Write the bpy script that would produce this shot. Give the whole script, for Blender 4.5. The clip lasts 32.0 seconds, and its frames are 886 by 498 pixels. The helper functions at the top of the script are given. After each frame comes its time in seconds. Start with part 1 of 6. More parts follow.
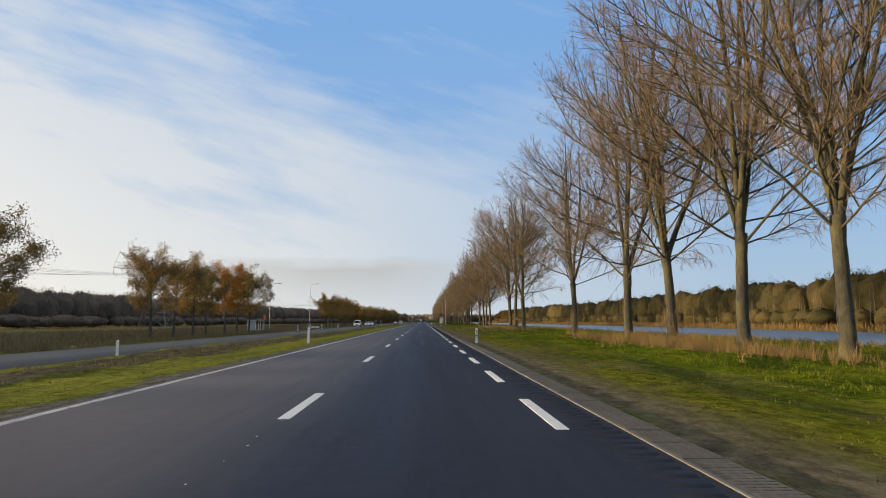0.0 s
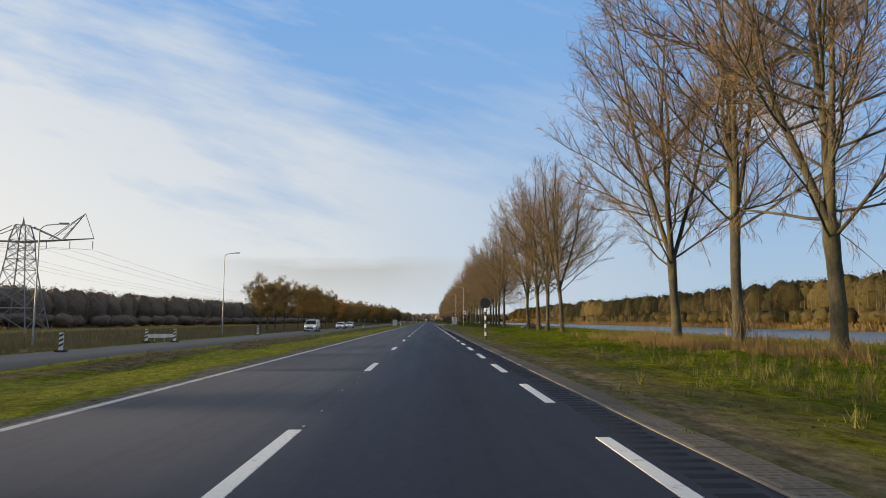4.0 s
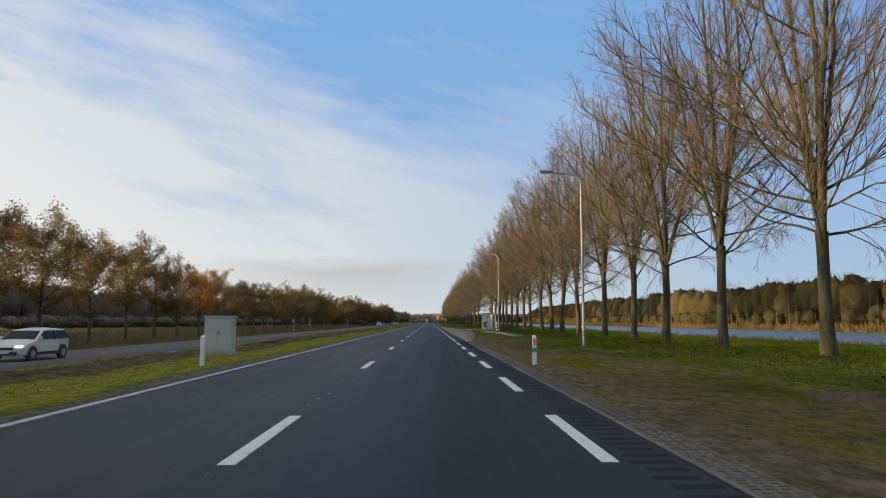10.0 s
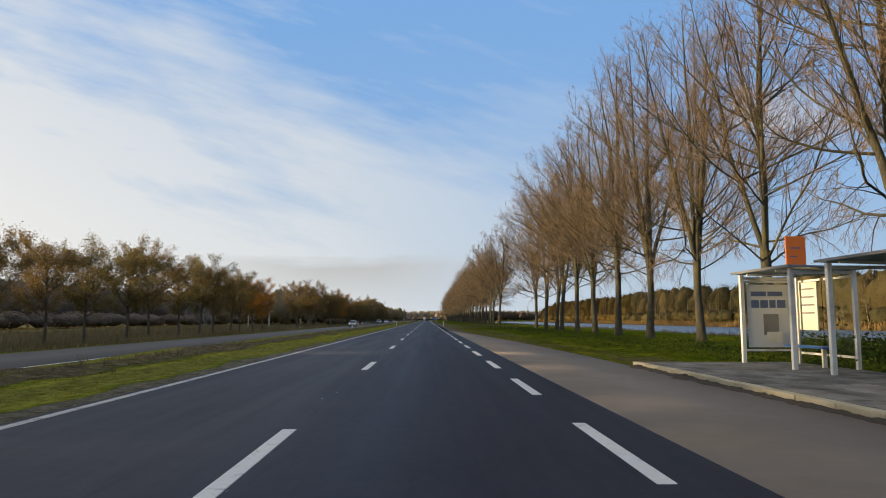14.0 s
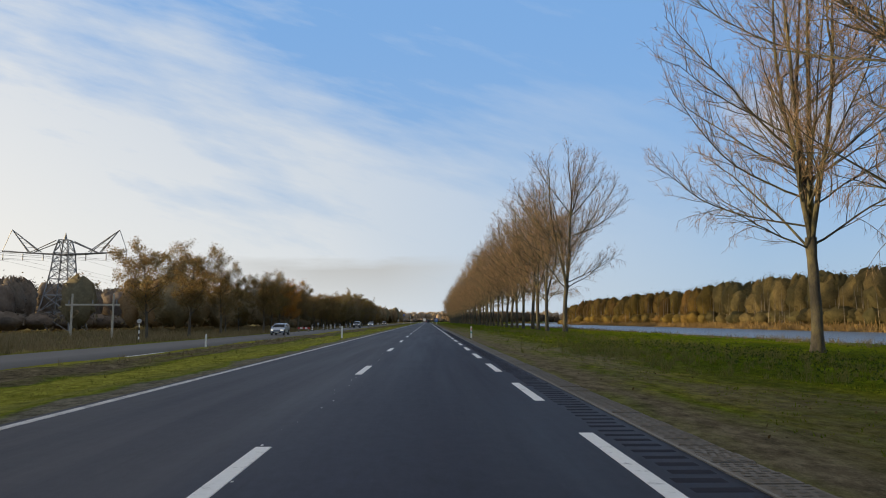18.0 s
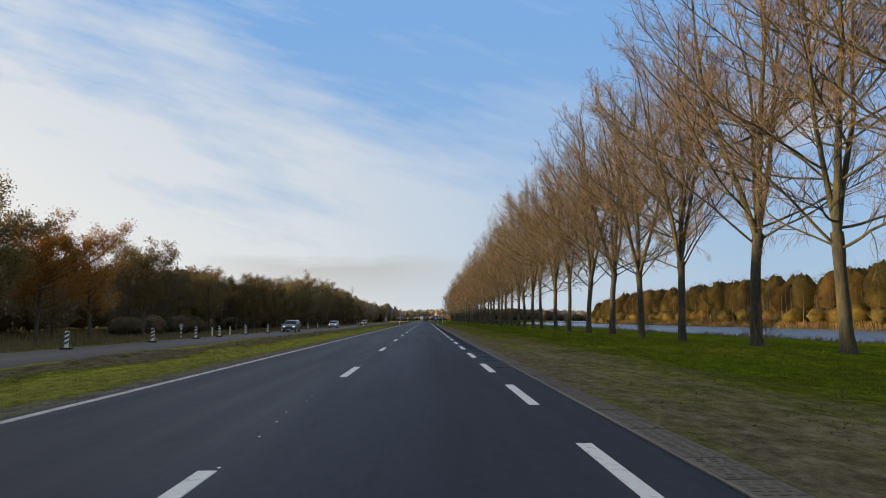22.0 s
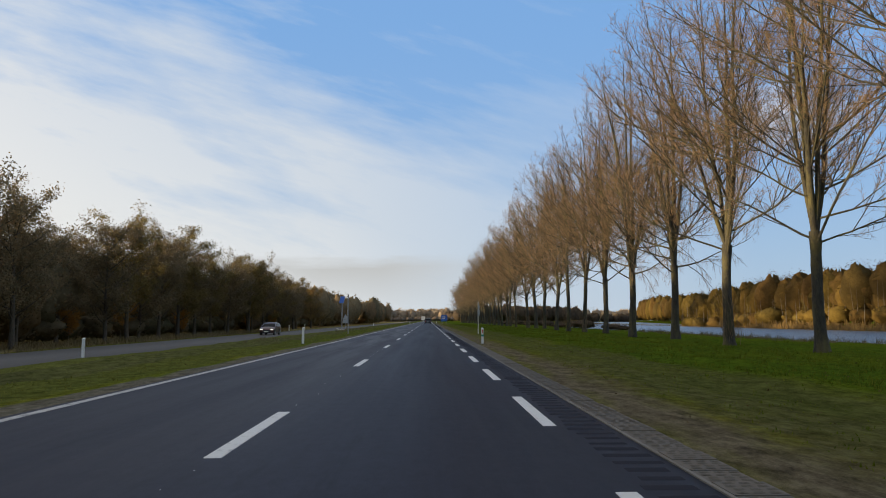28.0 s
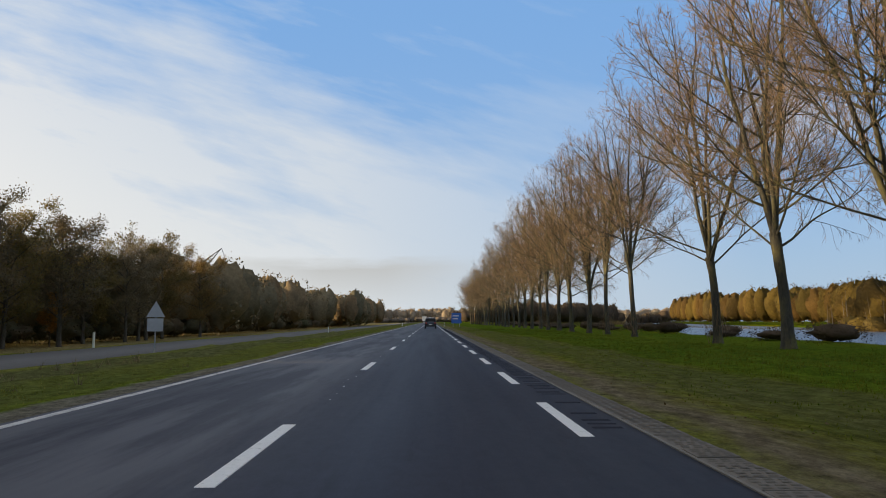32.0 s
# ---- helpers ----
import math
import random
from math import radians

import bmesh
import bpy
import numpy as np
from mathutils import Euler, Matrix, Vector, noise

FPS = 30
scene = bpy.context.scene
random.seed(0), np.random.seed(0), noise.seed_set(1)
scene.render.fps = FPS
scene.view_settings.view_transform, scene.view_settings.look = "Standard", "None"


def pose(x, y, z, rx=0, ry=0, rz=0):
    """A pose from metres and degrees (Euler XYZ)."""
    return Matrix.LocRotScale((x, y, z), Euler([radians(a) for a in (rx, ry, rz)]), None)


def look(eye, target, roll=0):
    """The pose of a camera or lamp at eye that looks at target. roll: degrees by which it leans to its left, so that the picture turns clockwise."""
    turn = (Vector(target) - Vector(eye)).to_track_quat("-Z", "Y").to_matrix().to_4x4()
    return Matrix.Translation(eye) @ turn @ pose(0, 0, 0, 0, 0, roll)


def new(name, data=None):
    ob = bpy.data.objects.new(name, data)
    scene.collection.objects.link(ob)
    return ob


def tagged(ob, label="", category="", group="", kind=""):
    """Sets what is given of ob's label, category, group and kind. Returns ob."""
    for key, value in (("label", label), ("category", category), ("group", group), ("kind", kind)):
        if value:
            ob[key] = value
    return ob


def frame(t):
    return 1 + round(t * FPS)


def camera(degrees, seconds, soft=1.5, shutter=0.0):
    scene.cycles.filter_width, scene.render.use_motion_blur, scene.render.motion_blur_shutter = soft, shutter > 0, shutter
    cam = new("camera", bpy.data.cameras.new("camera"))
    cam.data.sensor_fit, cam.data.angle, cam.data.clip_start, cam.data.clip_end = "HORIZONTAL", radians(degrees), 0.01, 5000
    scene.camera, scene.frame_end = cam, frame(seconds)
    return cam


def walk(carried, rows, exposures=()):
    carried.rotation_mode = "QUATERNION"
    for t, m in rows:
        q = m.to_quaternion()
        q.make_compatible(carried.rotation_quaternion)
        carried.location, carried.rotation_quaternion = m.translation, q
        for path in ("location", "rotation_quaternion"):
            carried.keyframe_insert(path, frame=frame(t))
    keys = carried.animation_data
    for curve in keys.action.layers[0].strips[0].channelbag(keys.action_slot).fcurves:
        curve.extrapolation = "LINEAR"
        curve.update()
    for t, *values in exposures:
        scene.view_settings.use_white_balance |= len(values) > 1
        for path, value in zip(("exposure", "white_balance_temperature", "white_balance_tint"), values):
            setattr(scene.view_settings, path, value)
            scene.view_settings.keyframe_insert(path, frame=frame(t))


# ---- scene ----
# Straight provincial road with two lanes beside a canal; x across, y along the road, metres.
# x = 0 is the dashed line between the lanes.
LANE = 3.35          # width of a lane
EYE = 1.23           # height of the camera over the road
ROAD_Y0, ROAD_Y1 = -60.0, 1500.0

# ---- camera: seconds, x, y, heading (degrees to the left), tilt up ----
ROWS = [
    (0.0, 1.75, -8.71, -1.69, 6.11),
    (1.0, 1.81, 13.15, -1.38, 6.03),
    (2.0, 1.74, 35.20, -1.07, 6.16),
    (3.0, 1.61, 57.17, -0.83, 6.08),
    (4.0, 1.50, 79.20, -1.25, 6.08),
    (7.0, 1.59, 145.09, -1.59, 5.99),
    (8.0, 1.72, 166.84, -1.56, 6.12),
    (9.0, 1.77, 188.44, -1.37, 5.88),
    (10.0, 1.75, 210.00, -1.13, 6.15),
    (11.0, 1.70, 231.41, -1.08, 6.04),
    (12.0, 1.59, 252.85, -1.22, 6.18),
    (13.0, 1.54, 273.93, -1.26, 6.03),
    (14.0, 1.54, 295.26, -1.33, 5.98),
    (17.0, 1.66, 358.99, -1.25, 6.09),
    (18.0, 1.60, 380.22, -1.29, 6.11),
    (19.0, 1.60, 401.56, -1.46, 6.05),
    (20.0, 1.65, 422.85, -1.46, 5.92),
    (21.0, 1.71, 444.17, -1.51, 6.06),
    (22.0, 1.77, 465.33, -1.46, 5.97),
    (23.0, 1.83, 486.65, -1.40, 6.02),
    (24.0, 1.88, 508.67, -1.34, 6.15),
    (25.0, 1.92, 529.92, -1.25, 6.10),
    (28.0, 1.93, 593.78, -1.22, 6.02),
    (29.0, 1.88, 615.11, -1.29, 6.04),
    (30.0, 1.87, 636.54, -1.02, 5.92),
    (31.0, 1.73, 657.55, -1.34, 6.04),
    (32.0, 1.67, 678.82, -1.07, 6.09),
]
LEAN = 0.05          # degrees by which the camera leans to its left
cam = camera(66.75, 32.0, soft=1.0)
walk(cam, [(t, pose(x, y, EYE, 90 + tilt, 0, yaw) @ pose(0, 0, 0, 0, 0, LEAN)) for t, x, y, yaw, tilt in ROWS])

# ---- world, sun, exposure ----
SUN_ELEV, SUN_LEFT = 4.7, 93.0        # degrees over the horizon; to the left of the road's direction
EXPOSURE, SKY = 0.6, 0.13
scene.view_settings.exposure = EXPOSURE
scene.view_settings.use_white_balance = True
scene.view_settings.white_balance_temperature = 7000
world = bpy.data.worlds.new("sky")
scene.world = world
world.use_nodes = True


def build_sky():
    """Clear low-sun sky with a thin veil of cirrus, a grey bank over the horizon and one small cumulus."""
    nt = world.node_tree
    nt.nodes.clear()

    def n(kind):
        return nt.nodes.new(kind)

    def m(op, a, b=0.0, clamp=False):
        q = n("ShaderNodeMath")
        q.operation, q.use_clamp = op, clamp
        for s, v in ((q.inputs[0], a), (q.inputs[1], b)):
            if isinstance(v, bpy.types.NodeSocket):
                nt.links.new(v, s)
            else:
                s.default_value = v
        return q.outputs[0]

    def mix(f, a, b):
        q = n("ShaderNodeMix")
        q.data_type = "RGBA"
        for s, v in ((q.inputs[0], f), (q.inputs[6], a), (q.inputs[7], b)):
            if isinstance(v, bpy.types.NodeSocket):
                nt.links.new(v, s)
            else:
                s.default_value = v if isinstance(v, float) else (*v, 1)
        return q.outputs[2]

    def cloudy(x, y, z, scale, detail=6.0):
        c, t = n("ShaderNodeCombineXYZ"), n("ShaderNodeTexNoise")
        for i, v in enumerate((x, y, z)):
            if isinstance(v, bpy.types.NodeSocket):
                nt.links.new(v, c.inputs[i])
            else:
                c.inputs[i].default_value = v
        t.inputs["Scale"].default_value, t.inputs["Detail"].default_value, t.inputs["Roughness"].default_value = scale, detail, 0.58
        nt.links.new(c.outputs[0], t.inputs["Vector"])
        return t.outputs["Fac"]

    def shine(r, g, b):
        k = 1.0 / (SKY * 2 ** EXPOSURE)
        return (r * k, g * k, b * k)

    sky = n("ShaderNodeTexSky")
    sky.sky_type = "NISHITA"
    sky.sun_disc = False
    sky.sun_elevation = radians(SUN_ELEV)
    sky.sun_rotation = radians(-SUN_LEFT)
    sky.air_density, sky.dust_density, sky.ozone_density = 1.0, 0.6, 3.0
    # u: sideways, w: upwards, both over the distance ahead
    sep = n("ShaderNodeSeparateXYZ")
    nt.links.new(n("ShaderNodeTexCoord").outputs["Generated"], sep.inputs[0])
    ahead = m("MAXIMUM", m("ABSOLUTE", sep.outputs[1]), 0.25)
    u, w = m("DIVIDE", sep.outputs[0], ahead), m("DIVIDE", sep.outputs[2], ahead)
    # clear air: paler towards the horizon
    low = m("POWER", m("SUBTRACT", 1.0, m("MULTIPLY", w, 1.9), True), 2.0)
    base = mix(m("MULTIPLY", low, 0.72), mix(0.80, sky.outputs[0], shine(0.225, 0.475, 0.93)), shine(0.50, 0.62, 0.72))
    # cirrus veil, thick to the left and low down
    tilt = m("ADD", w, m("MULTIPLY", u, 0.28))
    streaks = cloudy(m("MULTIPLY", u, 0.9), m("MULTIPLY", tilt, 3.2), 0.3, 2.6, 7)
    fine = cloudy(m("MULTIPLY", u, 2.0), m("MULTIPLY", tilt, 9.0), 4.0, 3.0, 6)
    edge = m("ADD", 0.275, m("MULTIPLY", m("MAXIMUM", m("SUBTRACT", -0.10, u), 0.0), 0.45))
    veil = m("ADD", m("MULTIPLY", m("SUBTRACT", edge, w), 3.2), m("MULTIPLY", m("SUBTRACT", streaks, 0.5), 2.2))
    veil = m("ADD", veil, m("MULTIPLY", m("SUBTRACT", fine, 0.5), 1.1))
    veil = m("MULTIPLY", m("ADD", veil, 0.45, True), m("SUBTRACT", 0.97, m("MULTIPLY", m("ADD", u, 0.15, True), 1.5), True))
    warm = m("SUBTRACT", 0.15, m("MULTIPLY", m("ADD", u, m("MULTIPLY", w, 1.3)), 1.35), True)
    white = mix(warm, shine(0.70, 0.76, 0.83), shine(1.02, 0.985, 0.91))
    col = mix(m("MULTIPLY", veil, 0.79), base, white)
    # above the view an unseen warm-white veil is added to lift the fill light
    high = m("MULTIPLY", m("MULTIPLY", m("SUBTRACT", w, 0.62), 1.6, True), 0.72)
    col = mix(high, col, shine(0.68, 0.63, 0.55))
    # grey bank low over the horizon
    roll = cloudy(m("MULTIPLY", u, 1.2), m("MULTIPLY", w, 7.0), 2.0, 3.0, 6)
    top = m("ADD", 0.098, m("MULTIPLY", m("SUBTRACT", roll, 0.5), 0.05))
    bank = m("MULTIPLY", m("MULTIPLY", m("SUBTRACT", top, w), 70.0, True), m("MULTIPLY", m("SUBTRACT", w, 0.01), 14.0, True))
    sides = m("MULTIPLY", m("MULTIPLY", m("ADD", u, 0.36), 5.0, True), m("MULTIPLY", m("SUBTRACT", 0.10, u), 6.0, True))
    col = mix(m("MULTIPLY", m("MULTIPLY", bank, sides), 0.9), col, shine(0.50, 0.525, 0.55))
    # one small cumulus
    du, dw = m("MULTIPLY", m("SUBTRACT", u, 0.565), 8.5), m("MULTIPLY", m("SUBTRACT", w, 0.315), 15.0)
    lump = cloudy(m("MULTIPLY", u, 1.0), m("MULTIPLY", w, 1.6), 7.0, 9.0, 7)
    puff = m("SUBTRACT", m("ADD", 1.0, m("MULTIPLY", m("SUBTRACT", lump, 0.5), 3.0)), m("ADD", m("MULTIPLY", du, du), m("MULTIPLY", dw, dw)))
    col = mix(m("MULTIPLY", m("MULTIPLY", puff, 0.9, True), 0.64), col, shine(0.62, 0.62, 0.65))
    bg, out = n("ShaderNodeBackground"), n("ShaderNodeOutputWorld")
    bg.inputs["Strength"].default_value = SKY
    nt.links.new(col, bg.inputs["Color"])
    nt.links.new(bg.outputs[0], out.inputs["Surface"])


build_sky()
sun_data = bpy.data.lights.new("sun", "SUN")
sun_data.energy, sun_data.angle, sun_data.color = 5.2, radians(1.2), (1.0, 0.78, 0.48)
sun = new("sun", sun_data)
a, e = radians(SUN_LEFT), radians(SUN_ELEV)
to_sun = Vector((-math.sin(a) * math.cos(e), math.cos(a) * math.cos(e), math.sin(e)))
sun.matrix_world = look((0, 0, 60), Vector((0, 0, 60)) - to_sun)

# ---- small tools ----
def part(name, data, material, parent=None, label=""):
    """Links a mesh (or bmesh) as one object, under a thing where one is given."""
    if isinstance(data, bmesh.types.BMesh):
        me = bpy.data.meshes.new(name)
        data.to_mesh(me)
        data.free()
        data = me
    if material is not None and not data.materials:
        data.materials.append(material)
    ob = new(name, data)
    if parent is not None:
        ob.parent = parent
    return tagged(ob, label) if label else ob


def thing(name, label, category, group="", kind="", at=(0, 0, 0), turn=0.0):
    ob = new(name)
    ob.empty_display_size = 0.2
    ob.matrix_basis = pose(*at, 0, 0, turn)
    return tagged(ob, label, category, group, kind)


def mesh_of(name, verts, faces, smooth=False):
    me = bpy.data.meshes.new(name)
    me.from_pydata([tuple(v) for v in verts], [], [tuple(f) for f in faces])
    me.update()
    if smooth:
        me.polygons.foreach_set("use_smooth", [True] * len(me.polygons))
    return me


def np_mesh(name, verts, faces, mats=None, smooth=False):
    """Fast mesh from arrays; all faces have the same number of corners."""
    verts, faces = np.asarray(verts, np.float32), np.asarray(faces, np.int32)
    me = bpy.data.meshes.new(name)
    k = faces.shape[1]
    me.vertices.add(len(verts))
    me.vertices.foreach_set("co", verts.ravel())
    me.loops.add(faces.size)
    me.loops.foreach_set("vertex_index", faces.ravel())
    me.polygons.add(len(faces))
    me.polygons.foreach_set("loop_start", np.arange(0, faces.size, k, dtype=np.int32))
    if mats is not None:
        me.polygons.foreach_set("material_index", np.asarray(mats, np.int32))
    if smooth:
        me.polygons.foreach_set("use_smooth", np.ones(len(faces), bool))
    me.update(calc_edges=True)
    return me


def box(bm, x0, y0, z0, x1, y1, z1, bevel=0.0):
    m = Matrix.Translation(((x0 + x1) / 2, (y0 + y1) / 2, (z0 + z1) / 2)) @ Matrix.Diagonal((x1 - x0, y1 - y0, z1 - z0, 1))
    r = bmesh.ops.create_cube(bm, size=1, matrix=m)
    if bevel:
        edges = list({e for v in r["verts"] for e in v.link_edges})
        bmesh.ops.bevel(bm, geom=edges, offset=bevel, segments=2, affect="EDGES", profile=0.7)
    return bm


def boxed(x0, y0, z0, x1, y1, z1, bevel=0.0):
    return box(bmesh.new(), x0, y0, z0, x1, y1, z1, bevel)


def rod(bm, p0, p1, r0, r1=None, sides=8):
    """A tapered round bar from p0 to p1."""
    p0, p1 = Vector(p0), Vector(p1)
    d = p1 - p0
    m = Matrix.Translation((p0 + p1) / 2) @ d.to_track_quat("Z", "Y").to_matrix().to_4x4()
    bmesh.ops.create_cone(bm, cap_ends=True, segments=sides, radius1=r0, radius2=r0 if r1 is None else r1, depth=d.length, matrix=m)
    return bm


def disc(bm, centre, r, thick, axis="Y", sides=28):
    turn = Matrix.Rotation(radians(90), 4, "X") if axis == "Y" else Matrix.Identity(4)
    bmesh.ops.create_cone(bm, cap_ends=True, segments=sides, radius1=r, radius2=r, depth=thick, matrix=Matrix.Translation(centre) @ turn)
    return bm


# ---- materials ----
def material(name, rough=0.8, metal=0.0):
    m = bpy.data.materials.new(name)
    m.use_nodes = True
    b = m.node_tree.nodes["Principled BSDF"]
    b.inputs["Roughness"].default_value = rough
    b.inputs["Metallic"].default_value = metal
    return m, m.node_tree, b


def coords(nt, scale=(1, 1, 1)):
    """World-sized coordinates of a surface: its place in the scene, in metres."""
    g, mp = nt.nodes.new("ShaderNodeNewGeometry"), nt.nodes.new("ShaderNodeMapping")
    mp.inputs["Scale"].default_value = scale
    nt.links.new(g.outputs["Position"], mp.inputs["Vector"])
    return mp.outputs[0]


def own_coords(nt, scale=(1, 1, 1)):
    g, mp = nt.nodes.new("ShaderNodeTexCoord"), nt.nodes.new("ShaderNodeMapping")
    mp.inputs["Scale"].default_value = scale
    nt.links.new(g.outputs["Object"], mp.inputs["Vector"])
    return mp.outputs[0]


def grain(nt, vec, scale, detail=4.0, rough=0.6):
    t = nt.nodes.new("ShaderNodeTexNoise")
    t.inputs["Scale"].default_value, t.inputs["Detail"].default_value, t.inputs["Roughness"].default_value = scale, detail, rough
    nt.links.new(vec, t.inputs["Vector"])
    return t.outputs["Fac"]


def ramp(nt, fac, *stops):
    r = nt.nodes.new("ShaderNodeValToRGB")
    while len(r.color_ramp.elements) < len(stops):
        r.color_ramp.elements.new(0.5)
    for e, (p, c) in zip(r.color_ramp.elements, stops):
        e.position = p
        e.color = (*c, 1) if not isinstance(c, float) else (c, c, c, 1)
    nt.links.new(fac, r.inputs[0])
    return r.outputs[0]


def blend(nt, fac, a, b, kind="MIX"):
    m = nt.nodes.new("ShaderNodeMix")
    m.data_type, m.blend_type = "RGBA", kind
    for s, v in ((m.inputs[0], fac), (m.inputs[6], a), (m.inputs[7], b)):
        if isinstance(v, bpy.types.NodeSocket):
            nt.links.new(v, s)
        else:
            s.default_value = v if isinstance(v, float) else (*v, 1)
    return m.outputs[2]


def maths(nt, op, a, b=0.0, clamp=False):
    m = nt.nodes.new("ShaderNodeMath")
    m.operation, m.use_clamp = op, clamp
    for s, v in ((m.inputs[0], a), (m.inputs[1], b)):
        if isinstance(v, bpy.types.NodeSocket):
            nt.links.new(v, s)
        else:
            s.default_value = v
    return m.outputs[0]


def bump(nt, b, height, strength=0.3, dist=0.02):
    n = nt.nodes.new("ShaderNodeBump")
    n.inputs["Strength"].default_value, n.inputs["Distance"].default_value = strength, dist
    nt.links.new(height, n.inputs["Height"])
    nt.links.new(n.outputs[0], b.inputs["Normal"])


def plain(name, c0, c1, scale=6.0, rough=0.7, metal=0.0, bumpy=0.15, stretch=(1, 1, 1), dirt=0.0):
    """A surface of two near colours with fine grain and larger stains."""
    m, nt, b = material(name, rough, metal)
    v = own_coords(nt, stretch)
    c = blend(nt, grain(nt, v, scale), c0, c1)
    if dirt:
        c = blend(nt, ramp(nt, grain(nt, v, scale * 0.23, 5), (0.45, 0.0), (0.75, dirt)), c, (0.09, 0.075, 0.05))
    nt.links.new(c, b.inputs["Base Color"])
    if bumpy:
        bump(nt, b, grain(nt, v, scale * 8), bumpy)
    return m


def varied(nt, colour, low=0.75, high=1.2, by="island"):
    """Makes each loose piece (or each object) a little lighter or darker."""
    if by == "island":
        r = nt.nodes.new("ShaderNodeNewGeometry").outputs["Random Per Island"]
    else:
        r = nt.nodes.new("ShaderNodeObjectInfo").outputs["Random"]
    k = maths(nt, "ADD", maths(nt, "MULTIPLY", r, high - low), low)
    return blend(nt, 1.0, colour, ramp(nt, k, (0.0, (0, 0, 0)), (1.0, (1, 1, 1))), "MULTIPLY") if high <= 1 else blend(nt, 1.0, colour, grey(nt, k), "MULTIPLY")


def grey(nt, value):
    c = nt.nodes.new("ShaderNodeCombineColor")
    for i in range(3):
        nt.links.new(value, c.inputs[i])
    return c.outputs[0]


def leaf_material(name, tones, through_light=0.35):
    """Leaves: each leaf takes one of the tones; light passes through in part."""
    m, nt, b = material(name, 0.85)
    b.inputs["IOR"].default_value = 1.15
    r = nt.nodes.new("ShaderNodeNewGeometry").outputs["Random Per Island"]
    k = len(tones)
    c = ramp(nt, r, *[(i / max(1, k - 1), t) for i, t in enumerate(tones)])
    o = nt.nodes.new("ShaderNodeObjectInfo").outputs["Random"]
    c = blend(nt, 1.0, c, grey(nt, maths(nt, "ADD", maths(nt, "MULTIPLY", o, 0.5), 0.75)), "MULTIPLY")
    c = blend(nt, 1.0, c, grey(nt, maths(nt, "ADD", maths(nt, "MULTIPLY", grain(nt, coords(nt), 1.6, 6, 0.7), 1.3), 0.35)), "MULTIPLY")
    c = blend(nt, 1.0, c, grey(nt, maths(nt, "ADD", maths(nt, "MULTIPLY", grain(nt, coords(nt, (1, 1, 0.3)), 0.16, 3), 0.9), 0.55)), "MULTIPLY")
    nt.links.new(c, b.inputs["Base Color"])
    t = nt.nodes.new("ShaderNodeBsdfTranslucent")
    nt.links.new(c, t.inputs["Color"])
    mx = nt.nodes.new("ShaderNodeMixShader")
    mx.inputs[0].default_value = through_light
    nt.links.new(b.outputs[0], mx.inputs[1])
    nt.links.new(t.outputs[0], mx.inputs[2])
    nt.links.new(mx.outputs[0], nt.nodes["Material Output"].inputs["Surface"])
    return m


def bark_material(name, c0, c1, moss):
    m, nt, b = material(name, 0.9)
    v = own_coords(nt, (3, 3, 0.7))
    c = blend(nt, ramp(nt, grain(nt, v, 3.0, 6, 0.75), (0.35, 0.0), (0.65, 1.0)), c0, c1)
    c = blend(nt, ramp(nt, grain(nt, own_coords(nt, (1, 1, 0.5)), 0.9, 6, 0.7), (0.46, 0.0), (0.64, 0.7)), c, moss)
    nt.links.new(c, b.inputs["Base Color"])
    bump(nt, b, grain(nt, v, 6.0, 6, 0.75), 0.9, 0.06)
    return m


M_BARK = bark_material("poplar_bark", (0.026, 0.024, 0.020), (0.070, 0.064, 0.048), (0.140, 0.124, 0.042))
M_TWIG = plain("poplar_twigs", (0.152, 0.104, 0.064), (0.270, 0.178, 0.098), 1.2, 0.8, bumpy=0)
M_PALEBARK = plain("pale_bark", (0.16, 0.135, 0.10), (0.28, 0.24, 0.18), 0.8, 0.9, bumpy=0)
M_OAKBARK = bark_material("oak_bark", (0.05, 0.042, 0.035), (0.11, 0.095, 0.075), (0.08, 0.085, 0.04))


